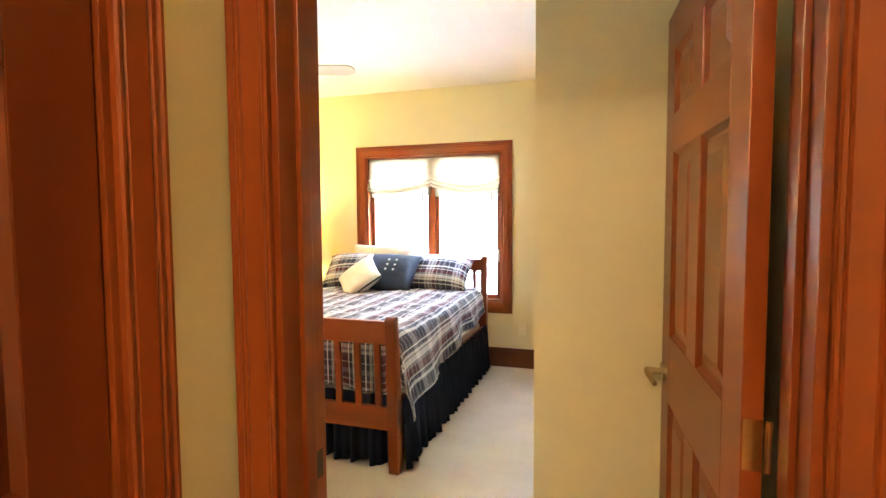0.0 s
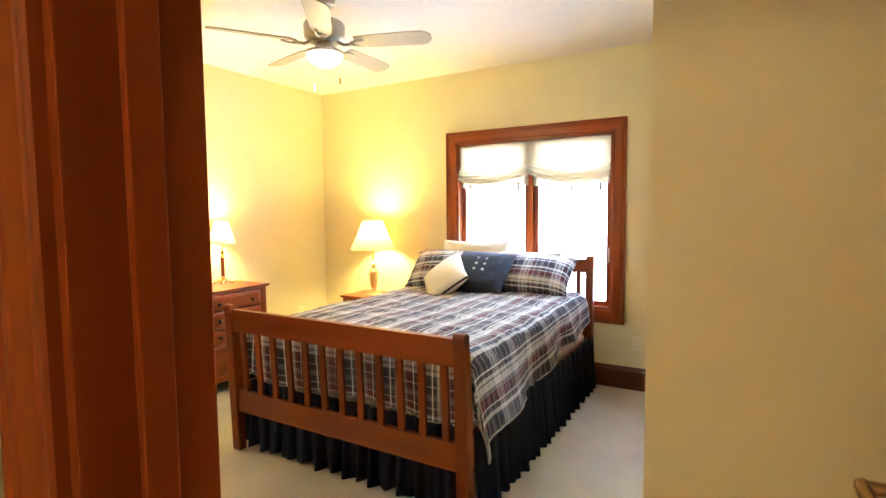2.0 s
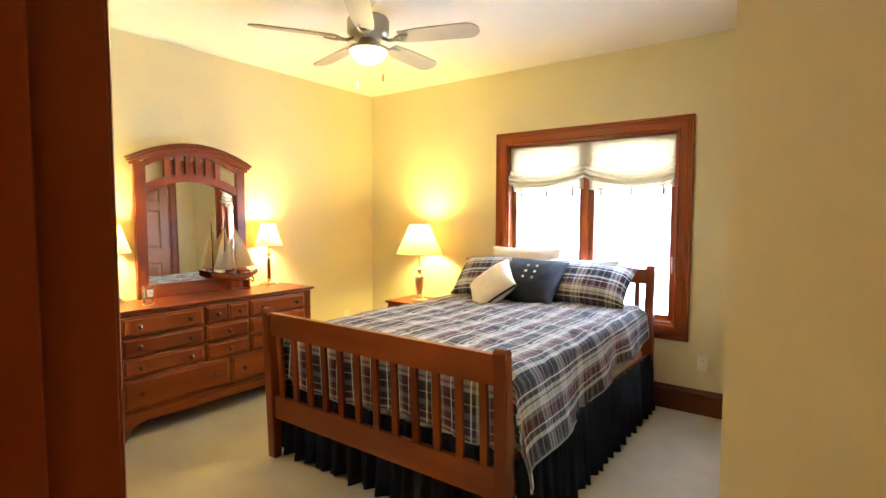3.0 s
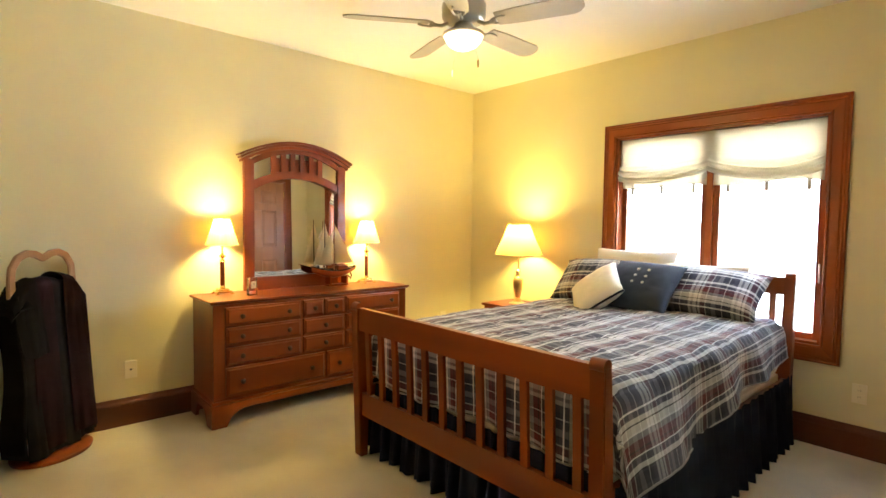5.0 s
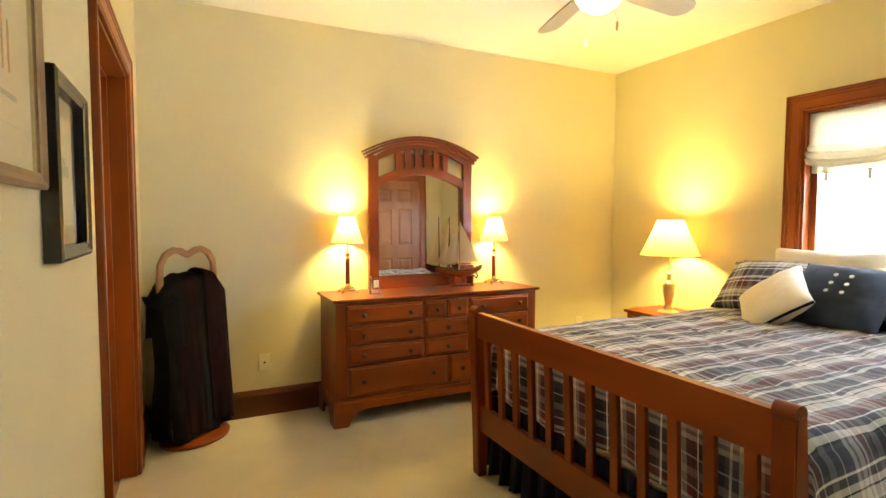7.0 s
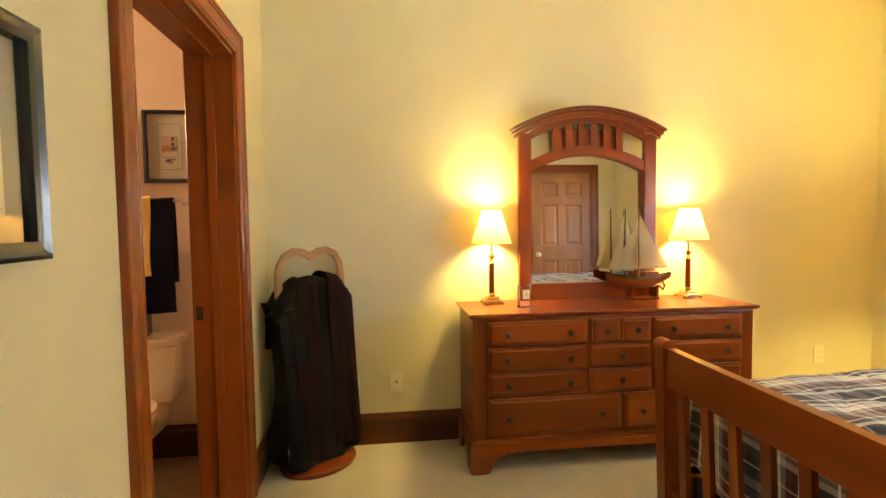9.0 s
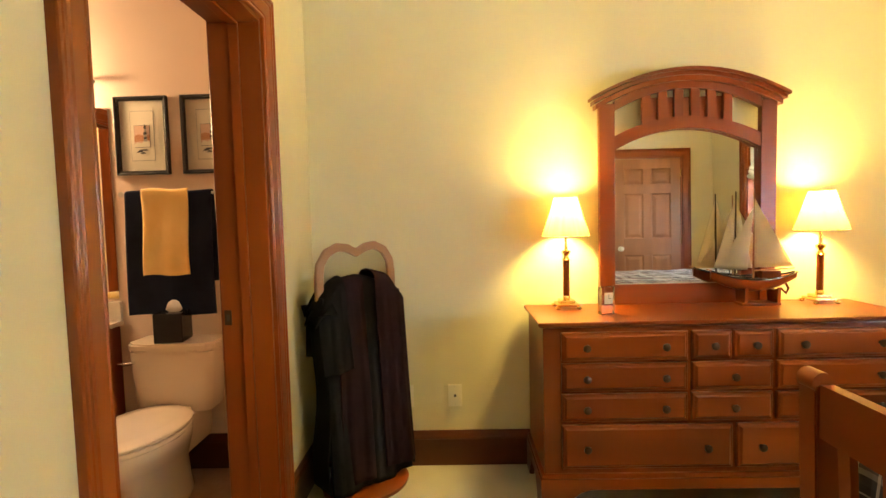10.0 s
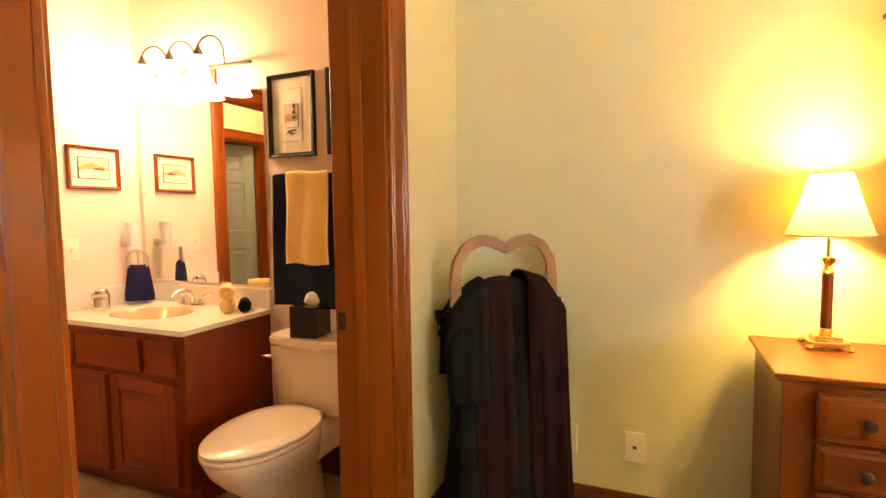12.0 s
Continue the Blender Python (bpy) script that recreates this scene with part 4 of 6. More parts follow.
def table_lamp(name, at, scale, label, pleats, column, shade, group=""):
    """A lamp: foot, column and cloth shade with its bulb. shade: lower and upper radius, lower and upper height."""
    ob = thing(name, at, 0, label, "table lamp", group)
    if column == "square":
        bm = bmesh.new()
        box(bm, -0.052, 0.052, -0.052, 0.052, 0.012, 0.026, bevel=0.004)
        box(bm, -0.036, 0.036, -0.036, 0.036, 0.026, 0.040, bevel=0.004)
        base = part("base", bm, BRASS, ob, "polished brass stepped base")
        for sx in (-1, 1):
            for sy in (-1, 1):
                part("foot", lathe(bmesh.new(), [(0.006, 0.0), (0.013, 0.006), (0.010, 0.013)], (sx * 0.05, sy * 0.05, 0), 12), BRASS, base, smooth=True)
        part("column", lathe(bmesh.new(), [(0.014, 0.040), (0.019, 0.050), (0.015, 0.060)], (0, 0, 0), 20), BRASS, ob, smooth=True)
        part("shaft", lathe(bmesh.new(), [(0.0155, 0.060), (0.0155, 0.225)], (0, 0, 0), 20), CHERRY_Z, ob, "dark red wooden shaft", True)
        part("collar", lathe(bmesh.new(), [(0.017, 0.225), (0.020, 0.232), (0.012, 0.240), (0.010, 0.252), (0.020, 0.262), (0.022, 0.275), (0.008, 0.280), (0.006, 0.36)], (0, 0, 0), 20), BRASS, ob, smooth=True)
    else:
        part("base", lathe(bmesh.new(), [(0.075, 0.0), (0.078, 0.008), (0.062, 0.016), (0.040, 0.024), (0.028, 0.045), (0.020, 0.060)], (0, 0, 0), 28), GOLD_LEAF, ob, smooth=True)
        part("urn", lathe(bmesh.new(), [(0.020, 0.060), (0.026, 0.075), (0.040, 0.150), (0.046, 0.215), (0.040, 0.235), (0.022, 0.250), (0.018, 0.285), (0.024, 0.300), (0.010, 0.315), (0.008, 0.44)], (0, 0, 0), 28), GOLD_LEAF, ob, "antique gold urn-shaped body", True)
    r0, r1, z0, z1 = shade
    bm = bmesh.new()
    seg = 96
    rows = []
    for f in (0.0, 0.03, 0.5, 0.97, 1.0):
        r = r0 + (r1 - r0) * (f ** 0.9)
        z = z0 + (z1 - z0) * f
        ring = []
        for i in range(seg):
            a = 2 * math.pi * i / seg
            k = 1 + (0.012 * math.cos(a * 24) if pleats else 0.004 * math.cos(a * 8))
            if column == "square" and pleats:
                k *= 1 + 0.035 * math.cos(8 * a)
            ring.append(bm.verts.new((r * k * math.cos(a), r * k * math.sin(a), z)))
        rows.append(ring)
    for a, b in zip(rows, rows[1:]):
        for i in range(seg):
            bm.faces.new((a[i], a[(i + 1) % seg], b[(i + 1) % seg], b[i]))
    sh = part("shade", bm, SHADE, ob, "cream pleated cloth shade, lit" if pleats else "cream cloth shade, lit", True)
    for r, z in ((r0, z0), (r1, z1)):
        tr = bmesh.new()
        pts = [(r * math.cos(2 * math.pi * i / 40), r * math.sin(2 * math.pi * i / 40), z) for i in range(41)]
        tube(tr, pts, 0.0035, 6)
        part("shade_rim", tr, WHITE_CLOTH, sh)
    zb = z0 + (z1 - z0) * 0.70
    gl = lathe(bmesh.new(), [(0.010, zb - 0.05), (0.014, zb - 0.035), (0.026, zb), (0.020, zb + 0.022), (0.0, zb + 0.03)], (0, 0, 0), 16, False)
    globe = part("bulb", gl, BULB_GLASS, ob, "lit bulb", True)
    globe.visible_shadow = False
    return ob, zb


BULB_GLASS = glowing("lit_bulb", WARM, 6.0)
for y in (4.420, 5.618):
    _, zb = table_lamp("table_lamp", (-3.980, y, DTOP + 0.001), 1.0, "slim brass lamp with a lit pleated shade on the dresser", True, "square", (0.110, 0.052, 0.345, 0.530), "lamps on the dresser")
    bulb("lamp_light", (-3.980, y, DTOP + zb), W_SHADE_LAMP, WARM, 0.06)


def make_nightstand():
    ob = thing("nightstand", (-3.50, 6.575, 0), 0, "small cherry wooden nightstand beside the bed", "nightstand")
    part("top", boxed(-0.015, 0.47, -0.015, 0.405, 0.60, 0.622, bevel=0.006), CHERRY_X, ob)
    part("body", boxed(0.005, 0.45, 0.005, 0.395, 0.10, 0.598, bevel=0.003), CHERRY_Z, ob)
    for z0, z1 in ((0.42, 0.575), (0.24, 0.405)):
        d = part("drawer", boxed(0.03, 0.425, -0.010, 0.004, z0, z1, bevel=0.003), CHERRY_X, ob)
        k = part("knob", lathe(bmesh.new(), [(0.007, 0), (0.006, 0.012), (0.015, 0.018), (0.012, 0.025), (0, 0.026)], (0, 0, 0), 14, False), DARK_KNOB, d, smooth=True)
        k.matrix_basis = pose(0.227, -0.010, (z0 + z1) / 2, 90)
    for x in (0.01, 0.40):
        for y in (0.01, 0.35):
            part("foot", boxed(x, x + 0.045, y, y + 0.04, 0, 0.10, bevel=0.004), CHERRY_Z, ob)


make_nightstand()
_, zb = table_lamp("bedside_lamp", (-3.250, 6.755, 0.623), 1.0, "antique gold urn lamp with a wide lit cream shade", False, "urn", (0.214, 0.095, 0.445, 0.715))
bulb("lamp_light", (-3.250, 6.755, 0.623 + zb), W_BED_LAMP, WARM, 0.07)


# ---- ceiling fan ----
def make_fan():
    cx, cy = -2.311, 5.133
    ob = thing("ceiling_fan", (cx, cy, CEIL), 0, "pewter ceiling fan with five pale blades and a lit bowl light", "ceiling fan")
    part("canopy", lathe(bmesh.new(), [(0.030, -0.075), (0.062, -0.050), (0.070, -0.012), (0.070, 0.0)], (0, 0, 0), 28), PEWTER, ob, smooth=True)
    part("down_rod", lathe(bmesh.new(), [(0.013, -0.14), (0.013, -0.07)], (0, 0, 0), 14), PEWTER, ob, smooth=True)
    part("motor", lathe(bmesh.new(), [(0.040, -0.265), (0.085, -0.262), (0.105, -0.250), (0.118, -0.232), (0.120, -0.165), (0.110, -0.148), (0.060, -0.138), (0.02, -0.132)], (0, 0, 0), 36), PEWTER, ob, smooth=True)
    part("switch_housing", lathe(bmesh.new(), [(0.055, -0.318), (0.062, -0.312), (0.058, -0.285), (0.048, -0.264)], (0, 0, 0), 28), PEWTER, ob, smooth=True)
    part("light_rim", lathe(bmesh.new(), [(0.105, -0.332), (0.116, -0.326), (0.112, -0.316), (0.06, -0.312)], (0, 0, 0), 32), PEWTER, ob, smooth=True)
    bowl = part("bowl", lathe(bmesh.new(), [(0.0, -0.400), (0.045, -0.394), (0.080, -0.374), (0.100, -0.345), (0.106, -0.330)], (0, 0, 0), 32, False), glowing("lit_bowl", (1.0, 0.80, 0.48), 7.0), ob, "frosted glass bowl, lit", True)
    bowl.visible_shadow = False
    for k in range(5):
        a = 21 + 72 * k
        bm = bmesh.new()
        tube(bm, [(0.085, 0.0, -0.262), (0.120, 0.0, -0.280), (0.160, 0.0, -0.278), (0.185, 0.0, -0.272)], 0.010, 8)
        for s in (-1, 1):
            tube(bm, [(0.150, 0.0, -0.279), (0.175, s * 0.030, -0.276), (0.215, s * 0.036, -0.272), (0.245, s * 0.026, -0.270)], 0.006, 8)
        arm = part("blade_arm", bm, PEWTER, ob, smooth=True)
        arm.matrix_basis = pose(0, 0, 0, 0, 0, a)
        outline = [(0.19, -0.052), (0.30, -0.062), (0.58, -0.068), (0.615, -0.055), (0.640, -0.022), (0.640, 0.022), (0.615, 0.055), (0.58, 0.068), (0.30, 0.062), (0.19, 0.052)]
        blade = part("blade", slab(bmesh.new(), outline, lambda u, v, w: (u, v, -w), 0.007), FAN_BLADE, ob)
        blade.matrix_basis = pose(0, 0, -0.262, 0, 0, a) @ pose(0, 0, 0, -13, 0, 0)
    for x, y, z, mat in ((0.060, 0.012, -0.500, OLD_BRASS), (-0.065, 0.022, -0.510, WHITE_CLOTH)):
        ch = part("pull_chain", tube(bmesh.new(), [(x * 0.98, y, -0.315), (x * 1.3, y, -0.40), (x * 1.7, y, z + 0.03)], 0.0009, 5), NICKEL, ob)
        part("pull_fob", lathe(bmesh.new(), [(0.002, 0.03), (0.006, 0.022), (0.005, -0.01), (0.0, -0.012)], (x * 1.7, y, z), 12, False), mat, ch, smooth=True)
    bulb("fan_light", (cx, cy, CEIL - 0.352), W_FAN, WARM, 0.06)


make_fan()


# ---- pictures on the south wall ----
def framed(name, along, face, out, u0, u1, z0, z1, bar, depth, frame_mat, art, label, mat_board=None, board=0.05, group=""):
    """A framed print: moulded bars, mat board, paper with its drawing, and glass. art(add) draws with flat pieces."""
    ob = thing(name, (0, 0, 0), 0, label, "picture", group)
    lo = bmesh.new()

    def at(u, z, v):
        w = face + out * v
        return (u, w, z) if along == "x" else (w, u, z)
    prof = [(0.0, 0.002), (0.0, depth), (0.25 * bar, depth + 0.004), (0.6 * bar, depth - 0.002), (bar, depth - 0.004), (bar, 0.004)]
    corners = [[lo.verts.new(at(a, c, v)) for d, v in prof for a, c in [(u0 + d if k in (0, 3) else u1 - d, z0 + d if k in (0, 1) else z1 - d)]] for k in range(4)]
    for k in range(4):
        p, q = corners[k], corners[(k + 1) % 4]
        for i in range(len(prof) - 1):
            lo.faces.new((p[i], p[i + 1], q[i + 1], q[i]))
    part("frame", lo, frame_mat, ob)

    def flat(kind, a, b, c, d, lift, mat, label=""):
        bm = bmesh.new()
        bm.faces.new([bm.verts.new(at(*p, lift)) for p in ((a, c), (b, c), (b, d), (a, d))])
        bm.faces.ensure_lookup_table()
        ext = bmesh.ops.extrude_face_region(bm, geom=bm.faces[:])
        dv = Vector(at(0, 0, lift + 0.0012)) - Vector(at(0, 0, lift))
        bmesh.ops.translate(bm, verts=[v for v in ext["geom"] if isinstance(v, bmesh.types.BMVert)], vec=dv)
        return part(kind, bm, mat, ob, label)
    flat("mat_board", u0 + bar * 0.9, u1 - bar * 0.9, z0 + bar * 0.9, z1 - bar * 0.9, 0.004, mat_board or PAPER)
    b = bar + board
    flat("print", u0 + b, u1 - b, z0 + b, z1 - b, 0.0060, PAPER, "pale paper print")
    w, h = (u1 - u0 - 2 * b), (z1 - z0 - 2 * b)
    mirrored = (along == "y") == (out > 0)

    def add(x0, x1, y0, y1, mat, lift=0.0080):
        flat("print_mark", u0 + b + w * x0, u0 + b + w * x1, z0 + b + h * y0, z0 + b + h * y1, lift, mat)

    def poly(points, mat, lift):
        """A flat piece of any outline on the print."""
        part("print_mark", slab(bmesh.new(), [(u0 + b + w * (x if mirrored else 1 - x), z0 + b + h * y) for x, y in points], lambda u, v, d: at(u, v, lift + d), 0.0012), mat, ob)
    art(add, poly)
    pane = part("glazing", (boxed(u0 + bar * 0.9, u1 - bar * 0.9, min(face + out * 0.0160, face + out * 0.0172), max(face + out * 0.0160, face + out * 0.0172), z0 + bar * 0.9, z1 - bar * 0.9) if along == "x" else boxed(min(face + out * 0.0160, face + out * 0.0172), max(face + out * 0.0160, face + out * 0.0172), u0 + bar * 0.9, u1 - bar * 0.9, z0 + bar * 0.9, z1 - bar * 0.9)), CLEAR, ob)
    pane.visible_shadow = False
    return ob


def fish_art(add, poly):
    add(0.25, 0.75, 0.45, 0.55, GREEN_WASH)
    add(0.40, 0.60, 0.56, 0.62, GREY_MAT)
    add(0.75, 0.85, 0.42, 0.58, GREEN_WASH)


def chart_art(add, poly):
    for k in range(5):
        add(0.2 + 0.1 * k, 0.22 + 0.1 * k, 0.2, 0.4 + 0.08 * (k % 3), RUST)
    add(0.1, 0.9, 0.1, 0.12, GREY_MAT)


framed("picture_frame", "x", SOUTH, 1, -2.135, -1.775, 1.240, 1.650, 0.032, 0.033, BLACK, fish_art, "black framed print under glass on the cream wall", GREY_MAT, 0.045)
framed("picture_frame", "x", SOUTH, 1, -1.735, -1.22, 1.39, 2.02, 0.030, 0.022, wood("walnut_frame", (0.085, 0.042, 0.016), (0.17, 0.090, 0.038), "x"), chart_art, "large walnut framed print on the cream wall", PAPER, 0.07)


# ---- outlets and switches ----
def wall_plate(name, along, face, out, u, z, label, kind="outlet"):
    ob = thing(name, (0, 0, 0), 0, label, "outlet" if kind != "switch" else "light switch")

    def b(u0, u1, z0, z1, d0, d1, bev=0.0):
        w0, w1 = sorted((face + out * d0, face + out * d1))
        return boxed(u + u0, u + u1, w0, w1, z + z0, z + z1, bevel=bev) if along == "x" else boxed(w0, w1, u + u0, u + u1, z + z0, z + z1, bevel=bev)
    part("plate", b(-0.0355, 0.0355, -0.0575, 0.0575, 0.0005, 0.006, 0.0025), IVORY, ob)
    if kind == "outlet":
        for dz in (0.021, -0.021):
            part("socket", b(-0.016, 0.016, dz - 0.013, dz + 0.013, 0.006, 0.0075, 0.0006), IVORY, ob)
            for du in (-0.006, 0.006):
                part("slot", b(du - 0.001, du + 0.001, dz - 0.003, dz + 0.005, 0.0075, 0.0079), SLOT, ob)
    elif kind == "jack":
        part("jack", b(-0.006, 0.006, -0.006, 0.006, 0.006, 0.009, 0.001), SLOT, ob)
    else:
        part("toggle", b(-0.005, 0.005, -0.010, 0.012, 0.006, 0.016, 0.001), IVORY, ob)
    for dz in (-0.046, 0.046):
        part("screw", b(-0.002, 0.002, dz - 0.002, dz + 0.002, 0.006, 0.0066), NICKEL, ob)


wall_plate("wall_outlet", "y", WEST, 1, 3.872, 0.362, "ivory cable jack plate above the baseboard", "jack")
wall_plate("wall_outlet", "x", NORTH, -1, -0.846, 0.372, "ivory power outlet plate under the window wall")


wall_plate("wall_outlet", "y", WEST, 1, 6.609, 0.40, "ivory power outlet plate beside the nightstand")
wall_plate("wall_outlet", "y", WEST, 1, 3.625, 0.362, "ivory power outlet plate behind the clothes valet")


# ---- clothes valet with a draped coat ----
def make_valet():
    ob = thing("clothes_valet", (-3.925, 3.420, 0), -47.6, "wooden heart-topped clothes valet draped with dark garments", "clothes stand")
    # local x runs along the hanger bar, y towards the room
    c = [(-0.195, 0.86), (-0.197, 1.00), (-0.190, 1.07), (-0.155, 1.125), (-0.10, 1.150), (-0.05, 1.143), (0.0, 1.118)]
    path = c + [(-x, z) for x, z in reversed(c[:-1])]
    bm = bmesh.new()
    rows = []
    pts = [Vector((x, 0, z)) for x, z in path]
    for i, p in enumerate(pts):
        d = (pts[min(i + 1, len(pts) - 1)] - pts[max(i - 1, 0)]).normalized()
        nrm = Vector((-d.z, 0, d.x))
        rows.append([bm.verts.new(p + nrm * a + Vector((0, b, 0))) for a, b in ((-0.020, -0.011), (0.020, -0.011), (0.020, 0.011), (-0.020, 0.011))])
    for a, b in zip(rows, rows[1:]):
        for k in range(4):
            bm.faces.new((a[k], a[(k + 1) % 4], b[(k + 1) % 4], b[k]))
    bm.faces.new(rows[0])
    bm.faces.new(rows[-1])
    bmesh.ops.bevel(bm, geom=[e for e in bm.edges if e.calc_length() > 0.0], offset=0.004, segments=2, affect="EDGES")
    part("heart_hanger", bm, BLOND, ob, "blond wooden heart-shaped hanger", True)
    part("upright", boxed(-0.022, 0.022, -0.012, 0.012, 0.03, 0.93, bevel=0.004), BLOND, ob)
    part("cross_bar", boxed(-0.19, 0.19, -0.012, 0.012, 0.90, 0.935, bevel=0.004), BLOND, ob)
    part("base", lathe(bmesh.new(), [(0.20, 0.0), (0.205, 0.010), (0.205, 0.020), (0.19, 0.030), (0.10, 0.034)], (0.0, 0.03, 0), 36, squash=(1.05, 0.85)), CHERRY_X, ob, "oval reddish wooden base", True)
    coat = thing("draped_garments", (-3.925, 3.420, 0), -47.6, "dark charcoal and wine wool garments draped over the valet", "clothes")

    def drape(name, xa, xb, z_front, z_back, depth, mat, seed, lift=0.0, top=1.035):
        n, m = 60, 46

        def place(s, v):
            x = xa + (xb - xa) * s
            crest = top - 0.10 * (1 - math.cos(x * 9.0)) * 0.42 + 0.018 * noise.noise(Vector((x * 14, seed, 0)))
            if abs(x) > 0.14:
                crest -= (abs(x) - 0.14) * 0.9
            folds = 0.030 * noise.noise(Vector((x * 13, seed, 0.6 * v))) + 0.016 * noise.noise(Vector((x * 31, seed + 5, 1.1 * v)))
            flare = 1.0 + 0.10 * max(0.0, v)
            if v < 0.14:
                a = (v / 0.14) * math.pi - math.pi / 2
                y = (depth + lift) * math.sin(a) * 1.0
                z = crest - 0.03 + (0.03 + lift) * math.cos(a)
            else:
                f = (v - 0.14) / 0.86
                y = (depth + lift) + 0.06 * f + folds * (0.3 + 0.7 * f)
                z = crest - 0.03 - (crest - 0.03 - z_front) * f
                z += 0.02 * f * noise.noise(Vector((x * 6, seed, 3)))
            x2 = x * (1.0 + 0.06 * v)
            return (x2, y, z)
        g = part(name, grid(bmesh.new(), n, m, place), mat, coat, smooth=True)
        solidify(g, 0.006)
        back = part(name + "_back", grid(bmesh.new(), n, 20, lambda s, v: (xa + (xb - xa) * s, -(depth + lift) - 0.02 * v - 0.012 * math.sin((xa + (xb - xa) * s) * 47 + seed) * v, top - 0.045 - 1.5 * max(0.0, abs(xa + (xb - xa) * s) - 0.17) * (1 - v) - (top - 0.045 - z_back) * v + 0.05 * v * noise.noise(Vector(((xa + (xb - xa) * s) * 9, seed, 1))))), mat, coat, smooth=True)
        solidify(back, 0.006)

    drape("coat_front", -0.205, 0.205, 0.045, 0.10, 0.045, DARK_COAT, 1.3, 0.0, 1.005)
    drape("wine_layer", -0.215, -0.055, 0.10, 0.35, 0.060, WINE_COAT, 4.1, 0.012, 1.030)
    drape("wine_front", 0.005, 0.150, 0.07, 0.40, 0.050, WINE_COAT, 2.6, 0.006, 1.005)
    drape("sleeve_fold", 0.165, 0.248, 0.86, 0.88, 0.045, DARK_COAT, 9.2, 0.006, 1.0)
    drape("short_layer", 0.10, 0.235, 0.60, 0.66, 0.050, DARK_COAT, 7.7, 0.010, 1.02)
    for sx in (-1, 1):
        side = part("coat_side", grid(bmesh.new(), 8, 30, lambda s, v, sx=sx: (sx * (0.205 + 0.012 * math.sin(v * 9) + 0.02 * v), -0.05 + (0.10 + 0.06 * v) * s, 0.93 - 0.87 * v)), DARK_COAT, coat, smooth=True)
        solidify(side, 0.006)


make_valet()


# ---- model sailing boat and crystal clock on the dresser ----
def make_boat():
    ob = thing("model_sailboat", (-3.962, 5.295, DTOP + 0.001), 0, "model sailing boat with cream sails on a wooden stand", "model boat")
    L, Z = 0.200, 0.115
    bm = bmesh.new()
    rows = []
    n = 22
    for i in range(n + 1):
        s = i / n
        y = -L + 2 * L * s
        beam = 0.042 * (math.sin(math.pi * min(max(0.03 + 0.94 * s, 0), 1)) ** 0.7)
        sheer = Z + 0.035 * (2 * s - 1) ** 2 + 0.012 * (1 - s)
        keel = Z - 0.052 * math.sin(math.pi * (0.08 + 0.84 * s)) + 0.02 * (2 * s - 1) ** 2
        row = []
        for k in range(9):
            a = math.pi * k / 8
            row.append(bm.verts.new((beam * math.cos(a), y, sheer - (sheer - keel) * math.sin(a) ** 0.8)))
        rows.append(row)
    for a, b in zip(rows, rows[1:]):
        for k in range(8):
            bm.faces.new((a[k], a[k + 1], b[k + 1], b[k]))
        bm.faces.new((a[0], b[0], b[8], a[8]))
    bm.faces.new(rows[0])
    bm.faces.new(rows[-1])
    part("hull", bm, CHERRY_Y, ob, "dark red varnished wooden hull", True)
    bm = bmesh.new()
    for sx in (-1, 1):
        tube(bm, [(sx * (0.043 * (math.sin(math.pi * (0.03 + 0.94 * i / 20)) ** 0.7)), -L + 2 * L * i / 20, Z + 0.002 + 0.035 * (2 * i / 20 - 1) ** 2 + 0.012 * (1 - i / 20)) for i in range(21)], 0.005, 6)
    part("gunwale", bm, BLACK, ob, "black gunwale stripe", True)
    part("cabin", boxed(-0.018, 0.018, 0.03, 0.12, Z + 0.01, Z + 0.045, bevel=0.003), CHERRY_Y, ob)
    part("main_mast", tube(bmesh.new(), [(0, 0.0, Z), (0, 0.0, 0.525)], [0.005, 0.003], 8), BLOND, ob, smooth=True)
    part("fore_mast", tube(bmesh.new(), [(0, -0.085, Z), (0, -0.085, 0.535)], [0.005, 0.003], 8), DARK_KNOB, ob, smooth=True)
    part("boom", tube(bmesh.new(), [(0, 0.0, Z + 0.045), (0, 0.190, Z + 0.055)], 0.0035, 8), BLOND, ob, smooth=True)
    part("bowsprit", tube(bmesh.new(), [(0, -L + 0.02, Z + 0.045), (0, -L - 0.02, Z + 0.058)], 0.0035, 8), BLOND, ob, smooth=True)

    def sail(a, b, c, belly, seed):
        A, B, C = Vector(a), Vector(b), Vector(c)
        g = grid(bmesh.new(), 14, 14, lambda s, t: A + (B - A) * s * (1 - t) + (C - A) * t + Vector((belly * math.sin(math.pi * s) * math.sin(math.pi * min(t + 0.1, 1)) * (1 - t), 0, 0)))
        bmesh.ops.remove_doubles(g, verts=g.verts, dist=0.0005)
        ob2 = part("sail", g, SAIL, ob, smooth=True)
        solidify(ob2, 0.0015)
    sail((0, 0.006, Z + 0.06), (0, 0.185, Z + 0.065), (0, 0.003, 0.50), 0.020, 1)
    sail((0, -0.078, Z + 0.06), (0, -0.006, Z + 0.06), (0, -0.080, 0.50), 0.012, 2)
    sail((0, -0.185, Z + 0.065), (0, -0.10, Z + 0.05), (0, -0.088, 0.50), 0.016, 3)
    sail((0.004, -0.165, Z + 0.06), (0.004, -0.03, Z + 0.05), (0.002, -0.004, 0.46), 0.018, 4)
    st = part("stand", boxed(-0.04, 0.04, -0.07, 0.11, 0.0, 0.012, bevel=0.003), CHERRY_Y, ob)
